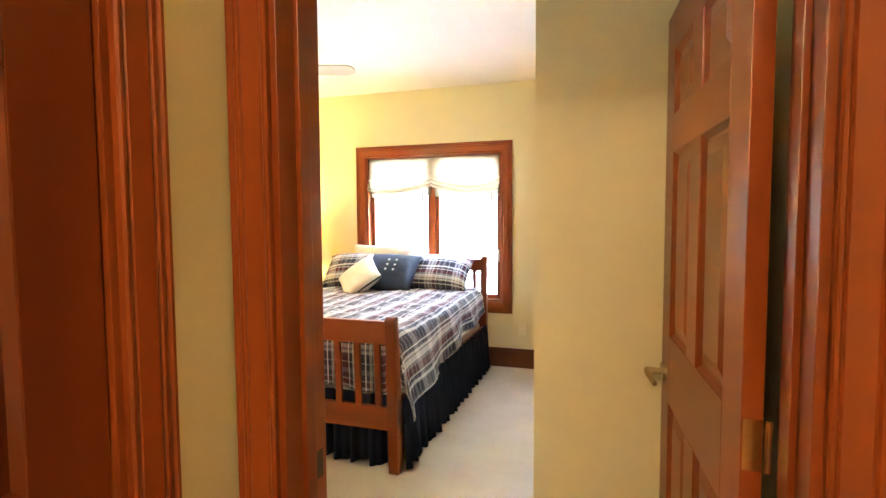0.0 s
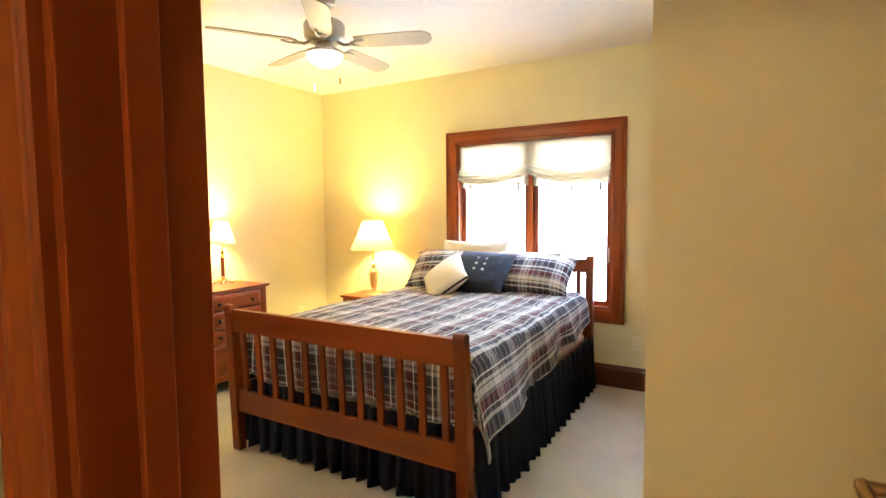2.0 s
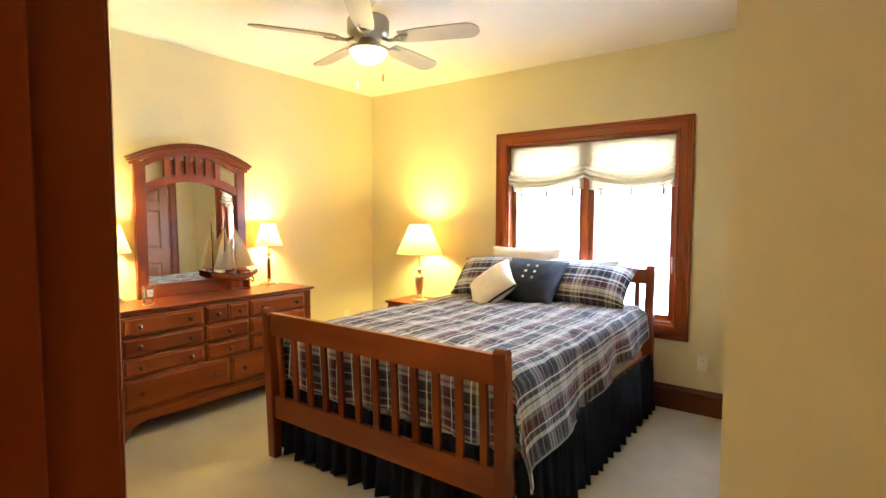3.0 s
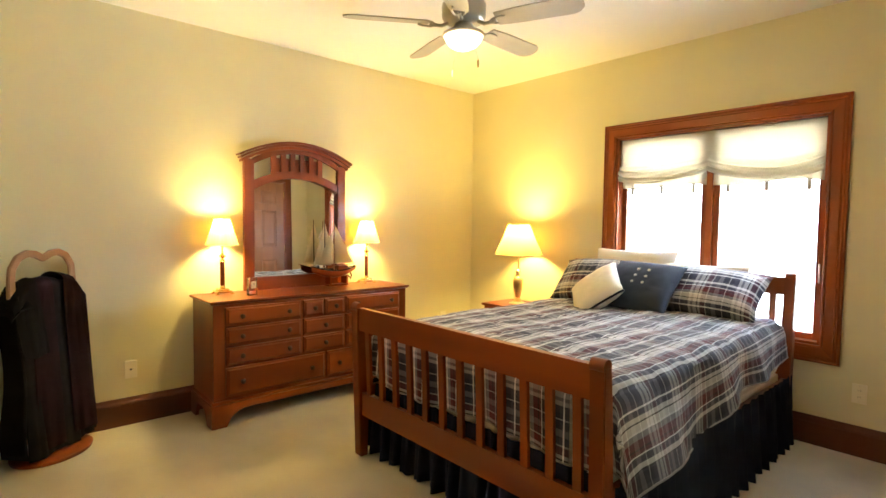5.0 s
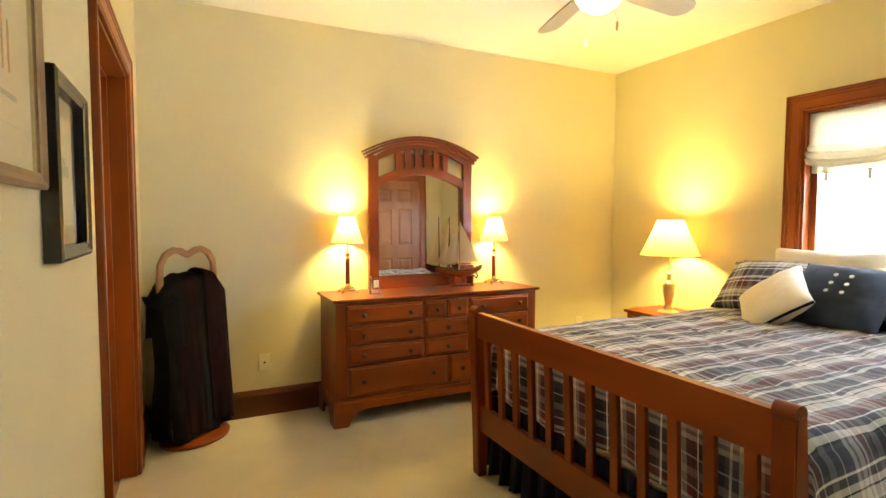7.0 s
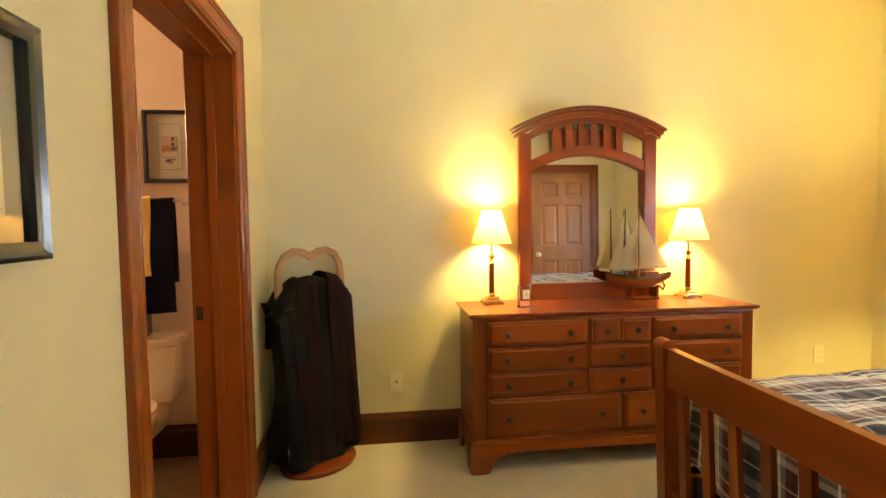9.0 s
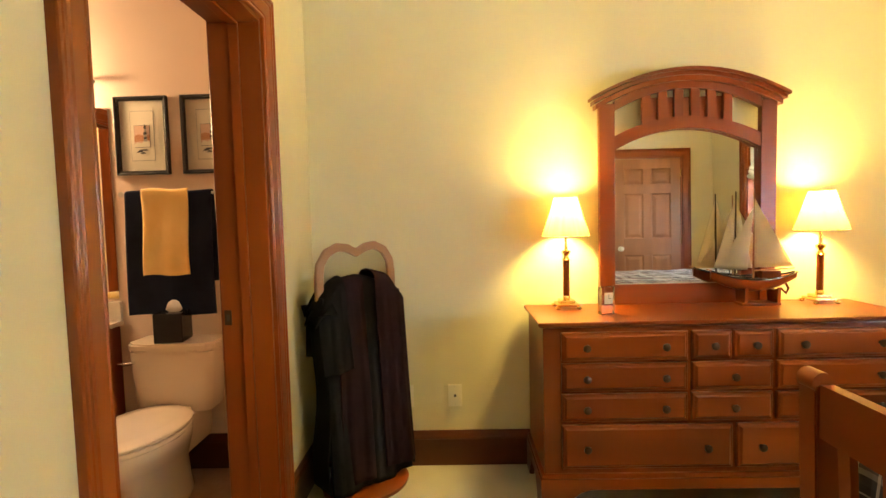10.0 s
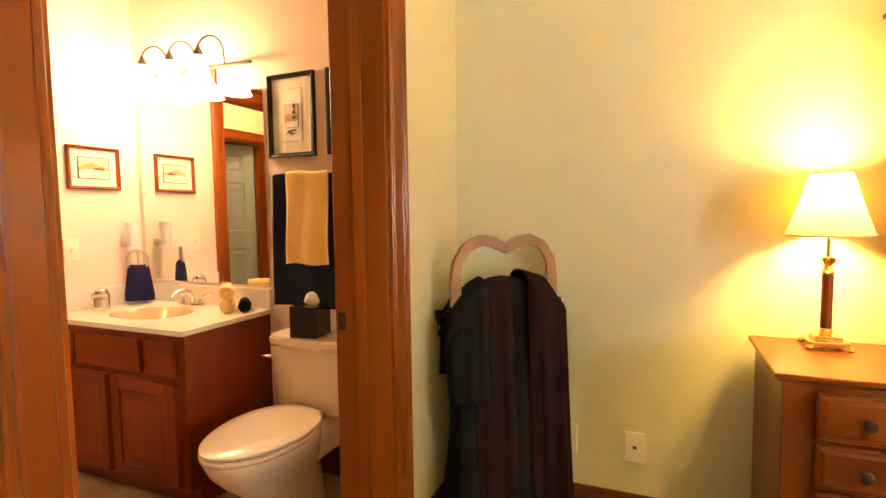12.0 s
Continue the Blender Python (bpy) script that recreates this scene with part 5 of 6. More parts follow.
    for y in (-0.06, 0.09):
        part("cradle", slab(bmesh.new(), [(-0.04, 0.012), (0.04, 0.012), (0.045, 0.085), (0.02, 0.070), (-0.02, 0.070), (-0.045, 0.085)], lambda u, v, w, y=y: (u, y + w, v), 0.014), CHERRY_Z, st)
    part("rudder", tube(bmesh.new(), [(0, 0.13, 0.075), (0, 0.155, 0.05), (0, 0.165, 0.075), (0, 0.15, 0.10)], 0.006, 8), CHERRY_Y, ob, smooth=True)


SAIL = lampshade("cream_sailcloth", (0.80, 0.74, 0.58), (0.75, 0.66, 0.45))
make_boat()
clock = thing("crystal_clock", (-3.80, 4.558, DTOP + 0.001), 20, "small clear crystal block clock on the dresser", "clock")
part("block", boxed(-0.015, 0.015, -0.036, 0.036, 0.0, 0.125, bevel=0.006), CLEAR, clock)
part("dial", boxed(0.0155, 0.0175, -0.022, 0.022, 0.048, 0.098, bevel=0.0008), WHITE_CLOTH, clock, "white square dial")
part("hand_piece", boxed(0.0176, 0.0182, -0.001, 0.001, 0.072, 0.090), SLOT, clock)
part("hand_piece", boxed(0.0176, 0.0182, -0.001, 0.012, 0.071, 0.073), SLOT, clock)
hall_lamp = thing("hall_ceiling_light", (-0.50, 1.10, CEIL), 0, "round flush ceiling light of the hall, lit", "ceiling light")
part("rim", lathe(bmesh.new(), [(0.15, -0.03), (0.16, -0.02), (0.16, 0.0)], (0, 0, 0), 32), BRASS, hall_lamp, smooth=True)
dome = part("dome", lathe(bmesh.new(), [(0.0, -0.11), (0.07, -0.10), (0.12, -0.07), (0.148, -0.028)], (0, 0, 0), 32, False), glowing("lit_dome", HALL_WARM, 4.0), hall_lamp, smooth=True)
dome.visible_shadow = False
bulb("hall_light", (-0.50, 1.10, CEIL - 0.13), W_HALL, HALL_WARM, 0.14)


# ---- bathroom ----
VX1, VY1, VTOP = -3.565, 2.172, 0.785


def make_vanity():
    ob = thing("bathroom_vanity", (WEST, BATH_S, 0), 0, "cherry wooden bathroom vanity cabinet with two doors and three drawers", "vanity cabinet")
    dx, dy = VX1 - 0.025 - WEST, VY1 - 0.02 - BATH_S
    # the carcass is open on top, so that the basin hangs into it
    bm = boxed(0.001, dx, 0.001, dy, 0.09, VTOP - 0.022, bevel=0.002)
    bm.normal_update()
    bmesh.ops.delete(bm, geom=[f for f in bm.faces if f.normal.z > 0.99 and f.calc_area() > 0.05], context="FACES_ONLY")
    part("body", bm, VANITY_Z, ob)
    part("toe_kick", boxed(0.001, dx - 0.06, 0.001, dy - 0.002, 0, 0.09), VANITY_Y, ob)
    for y0, y1 in ((0.03, dy / 2 - 0.015), (dy / 2 + 0.015, dy - 0.04)):
        d = part("cabinet_door", boxed(dx, dx + 0.018, y0, y1, 0.11, 0.555, bevel=0.004), VANITY_Z, ob)
        bm = bmesh.new()
        loops = []
        for inset, out in ((0.055, 0.0185), (0.062, 0.010), (0.068, 0.010), (0.095, 0.0175)):
            loops.append([bm.verts.new(p) for p in ((dx + out, y0 + inset, 0.11 + inset), (dx + out, y1 - inset, 0.11 + inset), (dx + out, y1 - inset, 0.555 - inset), (dx + out, y0 + inset, 0.555 - inset))])
        for a, b in zip(loops, loops[1:]):
            for i in range(4):
                bm.faces.new((a[i], a[(i + 1) % 4], b[(i + 1) % 4], b[i]))
        bm.faces.new(loops[-1])
        for v in bm.verts:
            v.co.x += 0.0012
        part("raised_panel", bm, VANITY_Z, d)
        for s0, s1, t0, t1 in ((y0, y0 + 0.055, 0.11, 0.555), (y1 - 0.055, y1, 0.11, 0.555), (y0 + 0.055, y1 - 0.055, 0.11, 0.165), (y0 + 0.055, y1 - 0.055, 0.50, 0.555)):
            part("door_rail", boxed(dx + 0.0185, dx + 0.026, s0, s1, t0, t1, bevel=0.003), VANITY_Z if t1 - t0 > 0.2 else VANITY_Y, d)
    for y0, y1 in ((0.03, 0.20), (0.235, dy - 0.255), (dy - 0.22, dy - 0.04)):
        part("drawer", boxed(dx, dx + 0.020, y0, y1, 0.585, 0.725, bevel=0.006), VANITY_Y, ob)
    part("carved_corner", boxed(dx, dx + 0.010, dy - 0.034, dy - 0.004, 0.60, 0.72, bevel=0.003), VANITY_Z, ob)


make_vanity()


def make_top():
    ob = thing("sink_counter", (WEST, BATH_S, VTOP), 0, "cream cultured marble vanity top with an oval basin", "countertop")
    dx, dy = VX1 - WEST, VY1 - BATH_S
    cx, cy, rx, ry = dx * 0.53, dy * 0.46, 0.155, 0.215
    bm = bmesh.new()
    seg = 48
    ring, outer = [], []
    for i in range(seg):
        a = 2 * math.pi * i / seg
        c, s = math.cos(a), math.sin(a)
        ring.append(bm.verts.new((cx + rx * c, cy + ry * s, 0.0)))
        k = min((dx - 0.001 - cx) / c if c > 1e-6 else 1e9, (0.001 - cx) / c if c < -1e-6 else 1e9, (dy - cy) / s if s > 1e-6 else 1e9, (0.001 - cy) / s if s < -1e-6 else 1e9)
        outer.append(bm.verts.new((cx + k * c, cy + k * s, 0.0)))
    for u, w in ((0.001, 0.001), (dx - 0.001, 0.001), (dx - 0.001, dy), (0.001, dy)):
        near = min(outer, key=lambda p: (p.co.x - u) ** 2 + (p.co.y - w) ** 2)
        near.co.x, near.co.y = u, w
    low = [bm.verts.new((v.co.x, v.co.y, -0.022)) for v in outer]
    bowl = bmesh.new()
    rings = [[bowl.verts.new(v.co) for v in ring]]
    for f, z in ((0.93, -0.012), (0.80, -0.06), (0.55, -0.11), (0.2, -0.13), (0.06, -0.132)):
        rings.append([bowl.verts.new((cx + rx * f * math.cos(2 * math.pi * i / seg), cy + ry * f * math.sin(2 * math.pi * i / seg), z)) for i in range(seg)])
    for i in range(seg):
        j = (i + 1) % seg
        bm.faces.new((ring[i], ring[j], outer[j], outer[i]))
        bm.faces.new((outer[i], outer[j], low[j], low[i]))
        for a, b in zip(rings, rings[1:]):
            bowl.faces.new((a[i], a[j], b[j], b[i]))
    bowl.faces.new(rings[-1])
    part("slab", bm, MARBLE, ob)
    part("basin", bowl, BASIN, ob, "tan oval basin, its inner shade put into the colour", True)
    part("backsplash", boxed(0.001, 0.020, 0.021, dy, 0.001, 0.10, bevel=0.003), MARBLE, ob)
    part("sidesplash", boxed(0.001, dx, 0.001, 0.020, 0.001, 0.10, bevel=0.003), MARBLE, ob)
    part("drain", lathe(bmesh.new(), [(0.0, -0.130), (0.02, -0.129), (0.022, -0.1315)], (cx, cy, 0), 18, False), CHROME, ob, smooth=True)


make_top()
faucet = thing("faucet", (WEST + 0.085, 1.725, VTOP + 0.001), 0, "chrome two-handle faucet on the vanity top", "faucet")
part("base", boxed(-0.025, 0.025, -0.085, 0.085, 0, 0.018, bevel=0.008), CHROME, faucet, smooth=True)
part("spout", tube(bmesh.new(), [(0, 0, 0.015), (0.01, 0, 0.065), (0.05, 0, 0.090), (0.10, 0, 0.080), (0.125, 0, 0.055)], [0.017, 0.015, 0.013, 0.012, 0.011], 12), CHROME, faucet, smooth=True)
for sy in (-1, 1):
    h = part("handle", lathe(bmesh.new(), [(0.020, 0.018), (0.018, 0.040), (0.010, 0.050)], (0, sy * 0.058, 0), 16), CHROME, faucet, smooth=True)
    part("lever", tube(bmesh.new(), [(0, sy * 0.058, 0.050), (-0.005, sy * 0.09, 0.062), (-0.008, sy * 0.125, 0.072)], [0.008, 0.007, 0.009], 10), CHROME, h, smooth=True)

vmirror = thing("bathroom_mirror", (WEST, 1.29, 0.90), 0, "large frameless wall mirror above the vanity", "mirror")
part("mirror_glass", boxed(0.002, 0.008, 0.0, 0.872, 0.0, 0.965), MIRROR, vmirror)


def make_vanity_light():
    ob = thing("vanity_light", (WEST, 1.77, 1.955), 0, "bronze vanity light with three lit frosted bell shades", "wall lamp")
    part("back_plate", boxed(0.001, 0.022, -0.10, 0.10, -0.05, 0.05, bevel=0.008), BRONZE, ob, smooth=True)
    part("bar", tube(bmesh.new(), [(0.045, -0.33, 0.03), (0.045, 0.36, 0.03)], 0.009, 12), BRONZE, ob, smooth=True)
    part("stem", tube(bmesh.new(), [(0.02, 0, 0.0), (0.045, 0, 0.03)], 0.010, 10), BRONZE, ob, smooth=True)
    for k in range(3):
        y = -0.270 + 0.194 * k
        bend = [(0.045, y + 0.080, 0.03), (0.055, y + 0.082, 0.105)]
        bend += [(0.055 + 0.075 * k2 / 10, y + 0.041 + 0.041 * math.cos(math.pi * k2 / 10), 0.115 + 0.050 * math.sin(math.pi * k2 / 10)) for k2 in range(11)]
        arm = part("arm", tube(bmesh.new(), bend + [(0.130, y, 0.10)], 0.005, 10), BRONZE, ob, smooth=True)
        part("socket_cup", lathe(bmesh.new(), [(0.021, 0.064), (0.020, 0.085), (0.011, 0.100), (0.007, 0.112)], (0.130, y, 0), 18), BRONZE, arm, smooth=True)
        sh = part("shade", lathe(bmesh.new(), [(0.072, -0.070), (0.058, -0.045), (0.046, -0.010), (0.038, 0.030), (0.027, 0.062)], (0.130, y, 0), 28, False), BELL, ob, "frosted glass bell shade, lit", True)
        sh.visible_shadow = False
        bulb("vanity_bulb", (WEST + 0.130, 1.77 + y, 1.955 - 0.02), W_BATH, BATH_WARM, 0.035)


BELL = glowing("lit_bell_glass", (1.0, 0.86, 0.66), 5.0)
make_vanity_light()


def make_toilet():
    ob = thing("toilet", (WEST + 0.012, 2.518, 0), 0, "bone coloured two-piece toilet with its lid closed", "toilet")
    # local x away from the wall
    bm = bmesh.new()
    rows = []
    for z, k in ((0.375, 0.86), (0.44, 0.92), (0.55, 0.97), (0.665, 1.0)):
        row = []
        for i in range(32):
            a = 2 * math.pi * i / 32
            c, s = math.cos(a), math.sin(a)
            e = 0.28
            row.append(bm.verts.new((0.105 + 0.095 * k * math.copysign(abs(c) ** e, c), 0.205 * k * math.copysign(abs(s) ** e, s), z)))
        rows.append(row)
    for a, b in zip(rows, rows[1:]):
        for i in range(32):
            bm.faces.new((a[i], a[(i + 1) % 32], b[(i + 1) % 32], b[i]))
    bm.faces.new(rows[0])
    bm.faces.new(rows[-1])
    tank = part("tank", bm, PORCELAIN, ob, smooth=True)
    lid_pts = [(0.004, -0.215), (0.17, -0.215), (0.205, -0.175), (0.212, -0.09), (0.212, 0.09), (0.205, 0.175), (0.17, 0.215), (0.004, 0.215)]
    bm = slab(bmesh.new(), lid_pts, lambda u, v, w: (u, v, 0.667 + w), 0.042)
    bmesh.ops.bevel(bm, geom=bm.edges[:], offset=0.010, segments=3, affect="EDGES")
    part("tank_lid", bm, PORCELAIN, tank, smooth=True)
    part("flush_lever", tube(bmesh.new(), [(0.198, -0.17, 0.62), (0.215, -0.17, 0.62), (0.220, -0.20, 0.617), (0.218, -0.24, 0.612)], 0.008, 10), CHROME, tank, "chrome flush lever", True)

    def egg(a, half, back, front):
        c = math.cos(a)
        return ((back + front) / 2 + (front - back) / 2 * c, half * math.sin(a) * (1.0 - 0.12 * c))

    def loft(name, rings, mat, parent=ob, top=True):
        bm = bmesh.new()
        rows = []
        for z, half, back, front in rings:
            rows.append([bm.verts.new((*egg(2 * math.pi * i / 40, half, back, front), z)) for i in range(40)])
        for a, b in zip(rows, rows[1:]):
            for i in range(40):
                bm.faces.new((a[i], a[(i + 1) % 40], b[(i + 1) % 40], b[i]))
        bm.faces.new(rows[0])
        bm.faces.new(rows[-1])
        return part(name, bm, mat, parent, smooth=True)
    loft("bowl", [(0.0, 0.105, 0.13, 0.56), (0.02, 0.110, 0.12, 0.565), (0.10, 0.095, 0.13, 0.55), (0.19, 0.105, 0.15, 0.58), (0.26, 0.140, 0.17, 0.655), (0.32, 0.170, 0.19, 0.705), (0.362, 0.182, 0.20, 0.722), (0.372, 0.180, 0.20, 0.720)], PORCELAIN)
    part("pedestal_back", boxed(0.02, 0.30, -0.11, 0.11, 0.20, 0.372, bevel=0.03), PORCELAIN, ob, smooth=True)
    loft("seat", [(0.374, 0.184, 0.215, 0.728), (0.380, 0.190, 0.21, 0.733), (0.392, 0.190, 0.21, 0.733), (0.396, 0.186, 0.215, 0.728)], PORCELAIN)
    loft("lid", [(0.399, 0.184, 0.205, 0.728), (0.404, 0.188, 0.20, 0.732), (0.412, 0.187, 0.20, 0.731), (0.420, 0.172, 0.215, 0.715), (0.424, 0.12, 0.27, 0.65)], PORCELAIN)
    for sy in (-1, 1):
        part("lid_hinge", boxed(0.195, 0.225, sy * 0.075 - 0.02, sy * 0.075 + 0.02, 0.374, 0.405, bevel=0.006), PORCELAIN, ob, smooth=True)


make_toilet()
tissue = thing("tissue_box", (-3.955, 2.510, 0.7105), 8, "black cube tissue box on the toilet tank", "tissue box")
part("cover", boxed(-0.066, 0.066, -0.066, 0.066, 0.0, 0.140, bevel=0.004), BLACK, tissue)
part("tissue", lathe(bmesh.new(), [(0.022, 0.139), (0.040, 0.150), (0.034, 0.168), (0.026, 0.186), (0.010, 0.197), (0.0, 0.196)], (0, 0.01, 0), 9, False, (0.35, 1.0)), WHITE_CLOTH, tissue, "white tissue standing out of the top", True)


def hanging_towel(name, y0, y1, ztop, zbot, x, mat, label, wave=0.004, band=False, thick=0.010, back=0.30):
    n = 40

    def place(s, v):
        y = y0 + (y1 - y0) * s
        r = 0.014
        total = (ztop - zbot) + back
        d = v * total
        if d < back:
            px, pz = x - r, ztop - back + d
        else:
            px, pz = x + r, ztop - (d - back)
        t = abs(d - back)
        if t < 0.03:
            a = (d - back) / 0.03 * math.pi / 2
            px, pz = x + r * math.sin(a), ztop - 0.012 + 0.012 * math.cos(a)
        px += wave * math.sin(s * 11 + 2 * v) * min(t * 4, 1)
        return (px, y + 0.006 * math.sin(v * 5 + s), pz + 0.004 * math.sin(s * 7))
    ob = thing(name, (0, 0, 0), 0, label, "towel")
    g = part("towel_cloth", grid(bmesh.new(), n, 70, place), mat, ob, smooth=True)
    solidify(g, thick)
    if band:
        for k in (0.045, 0.075):
            part("woven_band", grid(bmesh.new(), 20, 1, lambda s, v, k=k: (x + 0.0215 + wave * math.sin(s * 11 + 2), y0 + 0.004 + (y1 - y0 - 0.008) * s, zbot + k + 0.008 * v)), mat, ob)


bar = thing("towel_bar", (WEST, 2.25, 1.425), 0, "nickel towel bar on the bathroom wall", "towel rail")
part("rail", tube(bmesh.new(), [(0.07, -0.005, 0), (0.07, 0.49, 0)], 0.008, 12), NICKEL, bar, smooth=True)
for y in (0.0, 0.485):
    part("bracket", tube(bmesh.new(), [(0.001, y, 0), (0.008, y, 0), (0.012, y, 0), (0.055, y, 0), (0.078, y, 0)], [0.024, 0.024, 0.010, 0.010, 0.014], 16), NICKEL, bar, smooth=True)
hanging_towel("bath_towel", 2.268, 2.700, 1.436, 0.825, WEST + 0.070, NAVY, "black bath towel hanging on the bar", 0.003, False, 0.010, 0.45)
hanging_towel("hand_towel", 2.364, 2.588, 1.444, 1.025, WEST + 0.090, YELLOW_TERRY, "golden yellow hand towel over the black towel", 0.004, True, 0.009, 0.0)


def lighthouse_art(add, poly):
    add(0.14, 0.86, 0.07, 0.93, GREY_MAT, 0.0075)
    add(0.155, 0.845, 0.08, 0.92, PAPER, 0.0090)
    add(0.26, 0.74, 0.30, 0.68, INK, 0.0104)
    add(0.27, 0.73, 0.306, 0.674, BLUSH, 0.0118)
    poly([(0.27, 0.50), (0.42, 0.53), (0.60, 0.49), (0.73, 0.52), (0.73, 0.42), (0.27, 0.40)], RUST, 0.0132)
    poly([(0.27, 0.306), (0.73, 0.306), (0.73, 0.40), (0.62, 0.43), (0.48, 0.37), (0.36, 0.39), (0.27, 0.35)], PAPER, 0.0134)
    poly([(0.55, 0.40), (0.66, 0.40), (0.635, 0.62), (0.575, 0.62)], GREY_MAT, 0.0146)
    for z in (0.44, 0.52):
        poly([(0.553, z), (0.657, z), (0.652, z + 0.04), (0.558, z + 0.04)], INK, 0.0152)
    poly([(0.565, 0.62), (0.645, 0.62), (0.645, 0.64), (0.605, 0.70), (0.565, 0.64)], INK, 0.0148)
    for x0, x1, z0 in ((0.30, 0.52, 0.21), (0.36, 0.68, 0.235), (0.42, 0.60, 0.185)):
        poly([(x0, z0), (x1, z0 + 0.01), (x1 - 0.05, z0 + 0.035), (x0 + 0.06, z0 + 0.03)], INK, 0.0120)


def shore_art(add, poly):
    add(-0.04, 1.04, -0.05, 1.05, INK, 0.0066)
    add(0.0, 1.0, 0.0, 1.0, BLUSH, 0.0080)
    poly([(0.0, 0.50), (0.22, 0.66), (0.40, 0.78), (0.58, 0.70), (0.80, 0.58), (1.0, 0.52), (1.0, 0.42), (0.0, 0.42)], RUST, 0.0094)
    poly([(0.0, 0.0), (1.0, 0.0), (1.0, 0.20), (0.70, 0.26), (0.40, 0.44), (0.15, 0.36), (0.0, 0.28)], PAPER, 0.0100)
    poly([(0.0, 0.34), (0.12, 0.40), (0.30, 0.42), (0.24, 0.48), (0.10, 0.52), (0.0, 0.50)], GREEN_WASH, 0.0108)
    poly([(0.50, 0.42), (0.84, 0.40), (0.84, 0.50), (0.72, 0.56), (0.62, 0.50), (0.50, 0.52)], INK, 0.0112)
    poly([(0.10, 0.16), (0.42, 0.20), (0.66, 0.10), (0.60, 0.06), (0.30, 0.12)], GREY_MAT, 0.0114)


for y in (2.200, 2.537):
    framed("lighthouse_picture", "y", WEST, 1, y, y + 0.268, 1.525, 1.914, 0.020, 0.022, BLACK, lighthouse_art, "black framed lighthouse print above the towel bar", PAPER, 0.030, "lighthouse prints")
framed("shore_picture", "x", BATH_S, 1, -3.985, -3.718, 1.394, 1.612, 0.016, 0.020, CHERRY_X, shore_art, "small wooden framed shore print on the bathroom wall", PAPER, 0.042)
wall_plate("light_switch", "x", BATH_S, 1, -3.722, 1.09, "ivory light switch beside the vanity", "switch")

ring = thing("towel_stand", (-3.962, 1.40, VTOP + 0.001), 35, "nickel ring stand holding a small navy towel", "towel stand")
part("base", lathe(bmesh.new(), [(0.060, 0.0), (0.062, 0.006), (0.050, 0.012), (0.010, 0.016)], (0, 0, 0), 28), NICKEL, ring, smooth=True)
part("post", tube(bmesh.new(), [(0, 0, 0.012), (0, 0, 0.285)], 0.005, 10), NICKEL, ring, smooth=True)
part("ring", tube(bmesh.new(), [(0.006, 0.052 * math.sin(2 * math.pi * i / 28), 0.235 + 0.052 * math.cos(2 * math.pi * i / 28)) for i in range(29)], 0.005, 8), NICKEL, ring, smooth=True)
guest = thing("guest_towel", (-3.962, 1.40, VTOP), 35, "small navy guest towel hung through the ring", "towel")
bm = bmesh.new()
rows = []
for z, w, d in ((0.022, 0.072, 0.030), (0.05, 0.073, 0.030), (0.12, 0.064, 0.028), (0.18, 0.055, 0.024), (0.205, 0.050, 0.018), (0.212, 0.046, 0.008)):
    rows.append([bm.verts.new((d * math.sin(2 * math.pi * k / 32) * (1 + 0.15 * math.cos(6 * math.pi * k / 16)), w * math.cos(2 * math.pi * k / 32), z)) for k in range(32)])
for a, b in zip(rows, rows[1:]):
    for k in range(32):
        bm.faces.new((a[k], a[(k + 1) % 32], b[(k + 1) % 32], b[k]))
bm.faces.new(rows[-1])
bm.faces.new(rows[0])
part("towel_cloth", bm, cloth("indigo_terry", (0.012, 0.012, 0.035), (0.022, 0.022, 0.06), 500.0, sheen=0.0), guest, smooth=True)
holder = thing("tumbler_holder", (-3.99, BATH_S, 1.11), 0, "nickel tumbler holder with a frosted glass on the wall", "tumbler holder")
part("bracket", tube(bmesh.new(), [(0, 0.001, 0), (0, 0.02, 0), (0, 0.05, 0.0)], [0.02, 0.012, 0.008], 12), NICKEL, holder, smooth=True)
part("tumbler", lathe(bmesh.new(), [(0.026, -0.02), (0.030, 0.06), (0.034, 0.11), (0.031, 0.11), (0.027, 0.05), (0.023, -0.014)], (0, 0.08, 0), 20, False), FROST, holder, "frosted white glass tumbler", True)
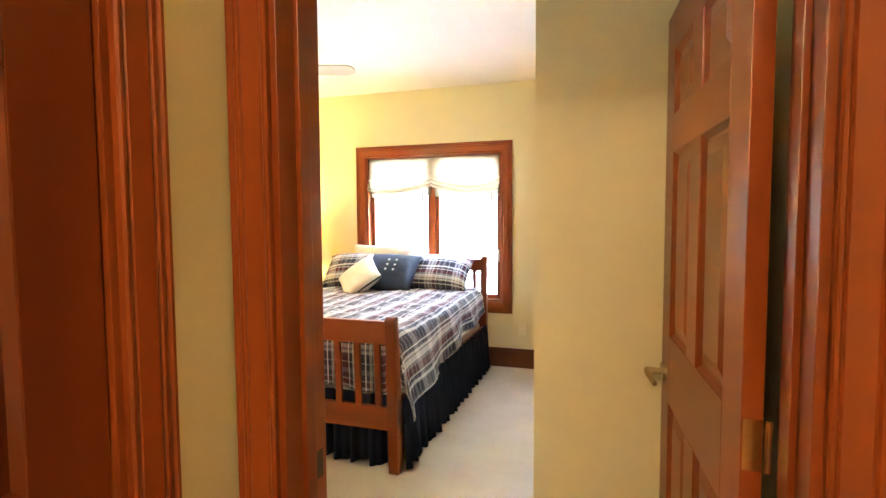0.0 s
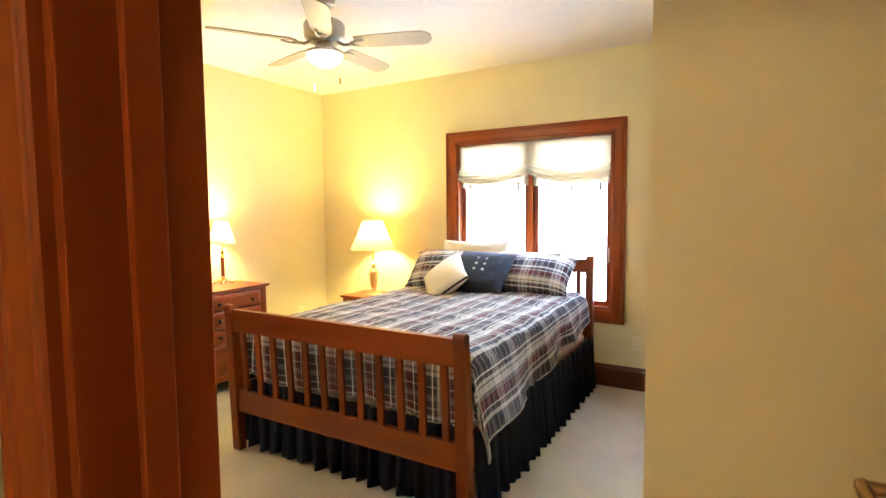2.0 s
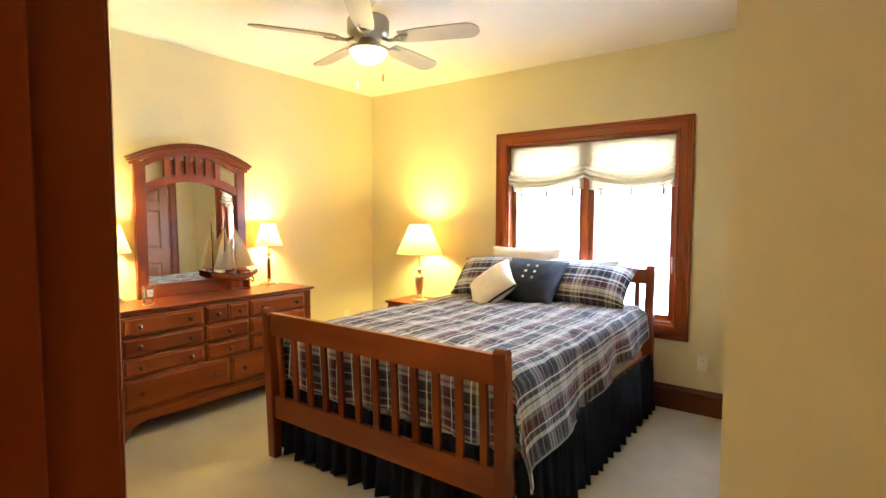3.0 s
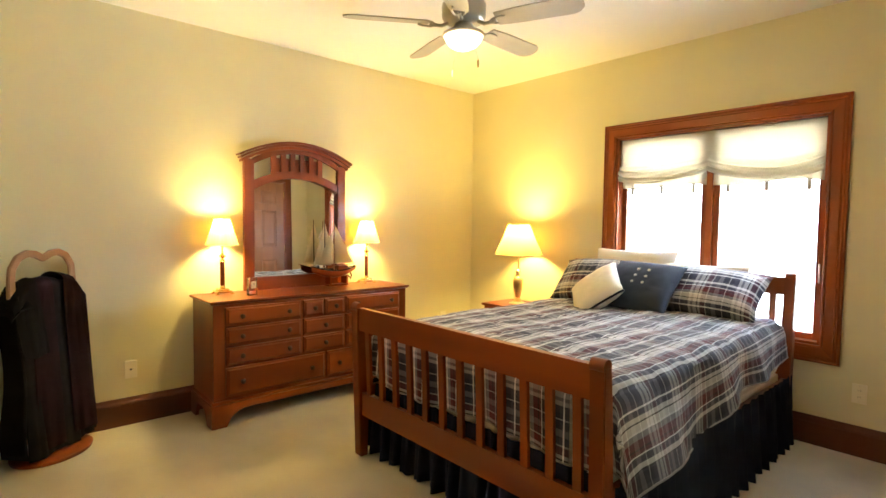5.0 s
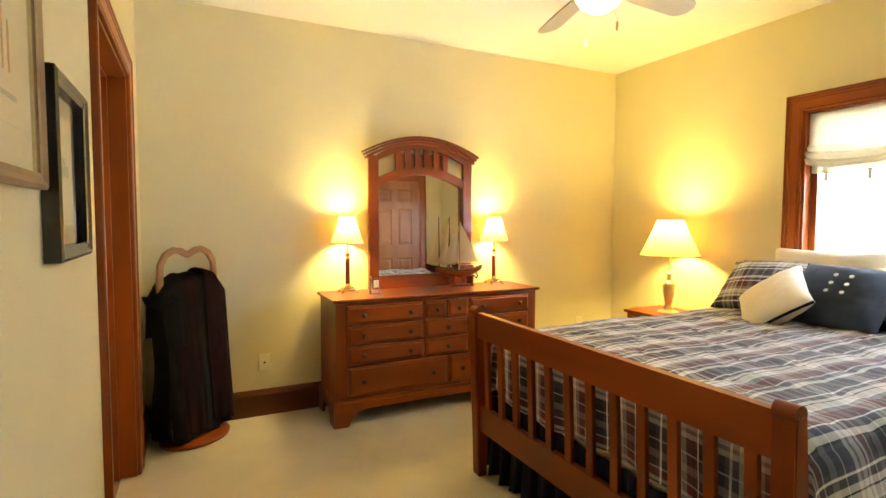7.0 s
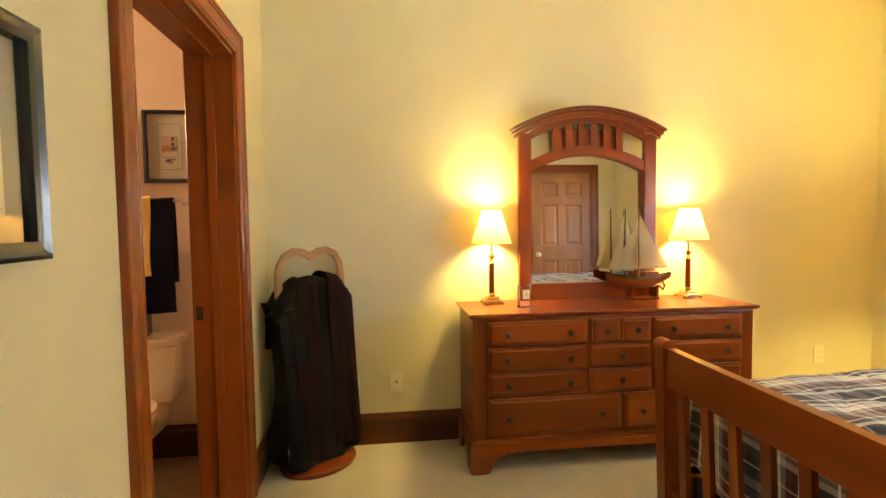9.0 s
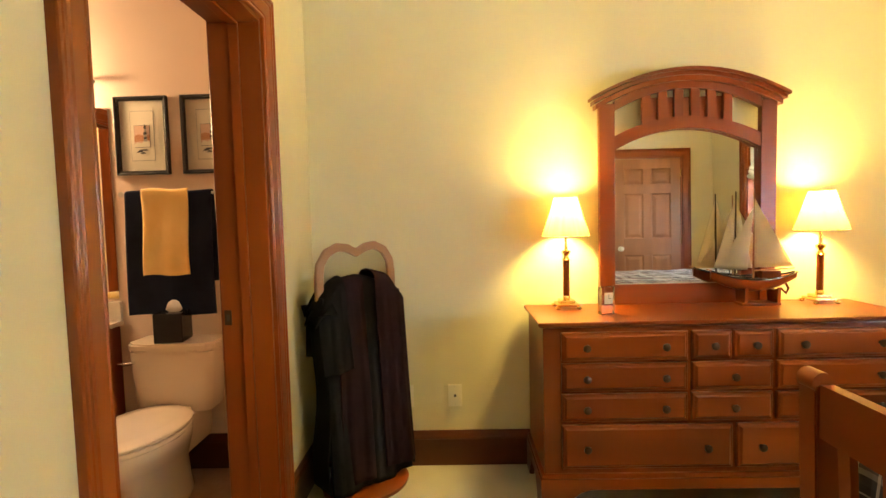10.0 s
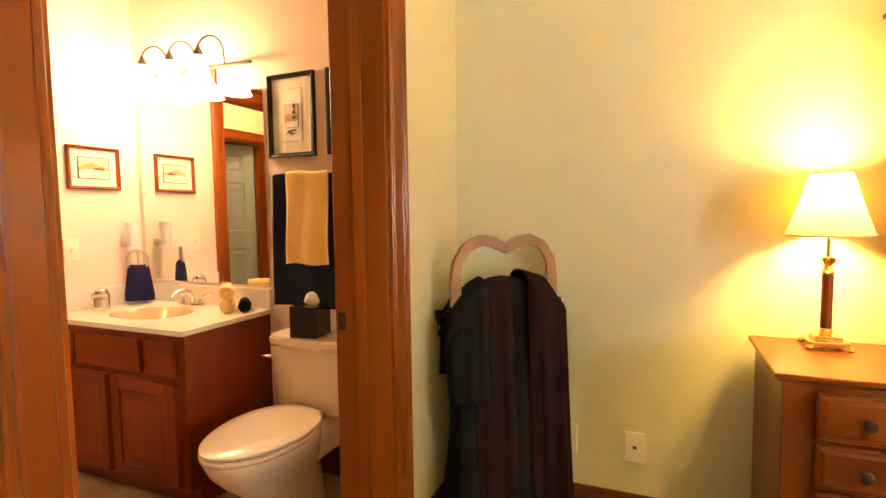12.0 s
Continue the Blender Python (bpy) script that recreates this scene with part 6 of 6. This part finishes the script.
for x, y in ((-3.79, 1.345),):
    jar = thing("glass_jar", (x, y, VTOP + 0.001), 0, "clear glass jar with a metal lid on the vanity", "jar")
    part("jar", lathe(bmesh.new(), [(0.036, 0.0), (0.040, 0.01), (0.040, 0.075), (0.032, 0.085), (0.028, 0.080), (0.034, 0.07), (0.035, 0.012)], (0, 0, 0), 22, False), CLEAR, jar, smooth=True)
    part("contents", lathe(bmesh.new(), [(0.030, 0.014), (0.031, 0.055), (0.0, 0.06)], (0, 0, 0), 14, False), WHITE_CLOTH, jar, "white cotton balls", True)
    part("lid", lathe(bmesh.new(), [(0.035, 0.086), (0.036, 0.098), (0.030, 0.104), (0.0, 0.106)], (0, 0, 0), 20, False), CHROME, jar, "chrome lid", True)


def rolled(name, at, turn, radius, length, mat, label):
    ob = thing(name, at, turn, label, "towel")
    bm = bmesh.new()
    pts = []
    for i in range(90):
        a = 2 * math.pi * 3.0 * i / 89
        r = radius * (0.12 + 0.88 * i / 89)
        pts.append((r * math.cos(a), r * math.sin(a) + radius))
    strip(bm, [(0, u, v) for u, v in pts], [(length, u, v) for u, v in pts])
    g = part("rolled_cloth", bm, mat, ob, smooth=True)
    solidify(g, 0.012)


for z in (VTOP + 0.006, VTOP + 0.070):
    rolled("rolled_towel", (-4.02, 1.955, z), 44, 0.031, 0.14, YELLOW_TERRY, "rolled yellow washcloth on the vanity top")
rolled("rolled_towel", (-4.045, 2.045, VTOP + 0.006), 42, 0.026, 0.11, NAVY, "rolled black washcloth on the vanity top")

# unseen fixture, added to brighten the lobby that the bathroom mirror reflects
added_lobby_lamp = thing("added_lobby_fixture", (-2.2, 0.45, CEIL), 0, "unseen round ceiling light, added to brighten the lobby", "ceiling light")
part("rim", lathe(bmesh.new(), [(0.13, -0.03), (0.14, -0.02), (0.14, 0.0)], (0, 0, 0), 32), BRASS, added_lobby_lamp, smooth=True)
lobby_dome = part("dome", lathe(bmesh.new(), [(0.0, -0.10), (0.06, -0.09), (0.10, -0.06), (0.128, -0.028)], (0, 0, 0), 32, False), glowing("lit_lobby_dome", WARM, 4.0), added_lobby_lamp, smooth=True)
lobby_dome.visible_shadow = False
bulb("lobby_light", (-2.2, 0.45, CEIL - 0.12), 45.0, BATH_WARM, 0.08)
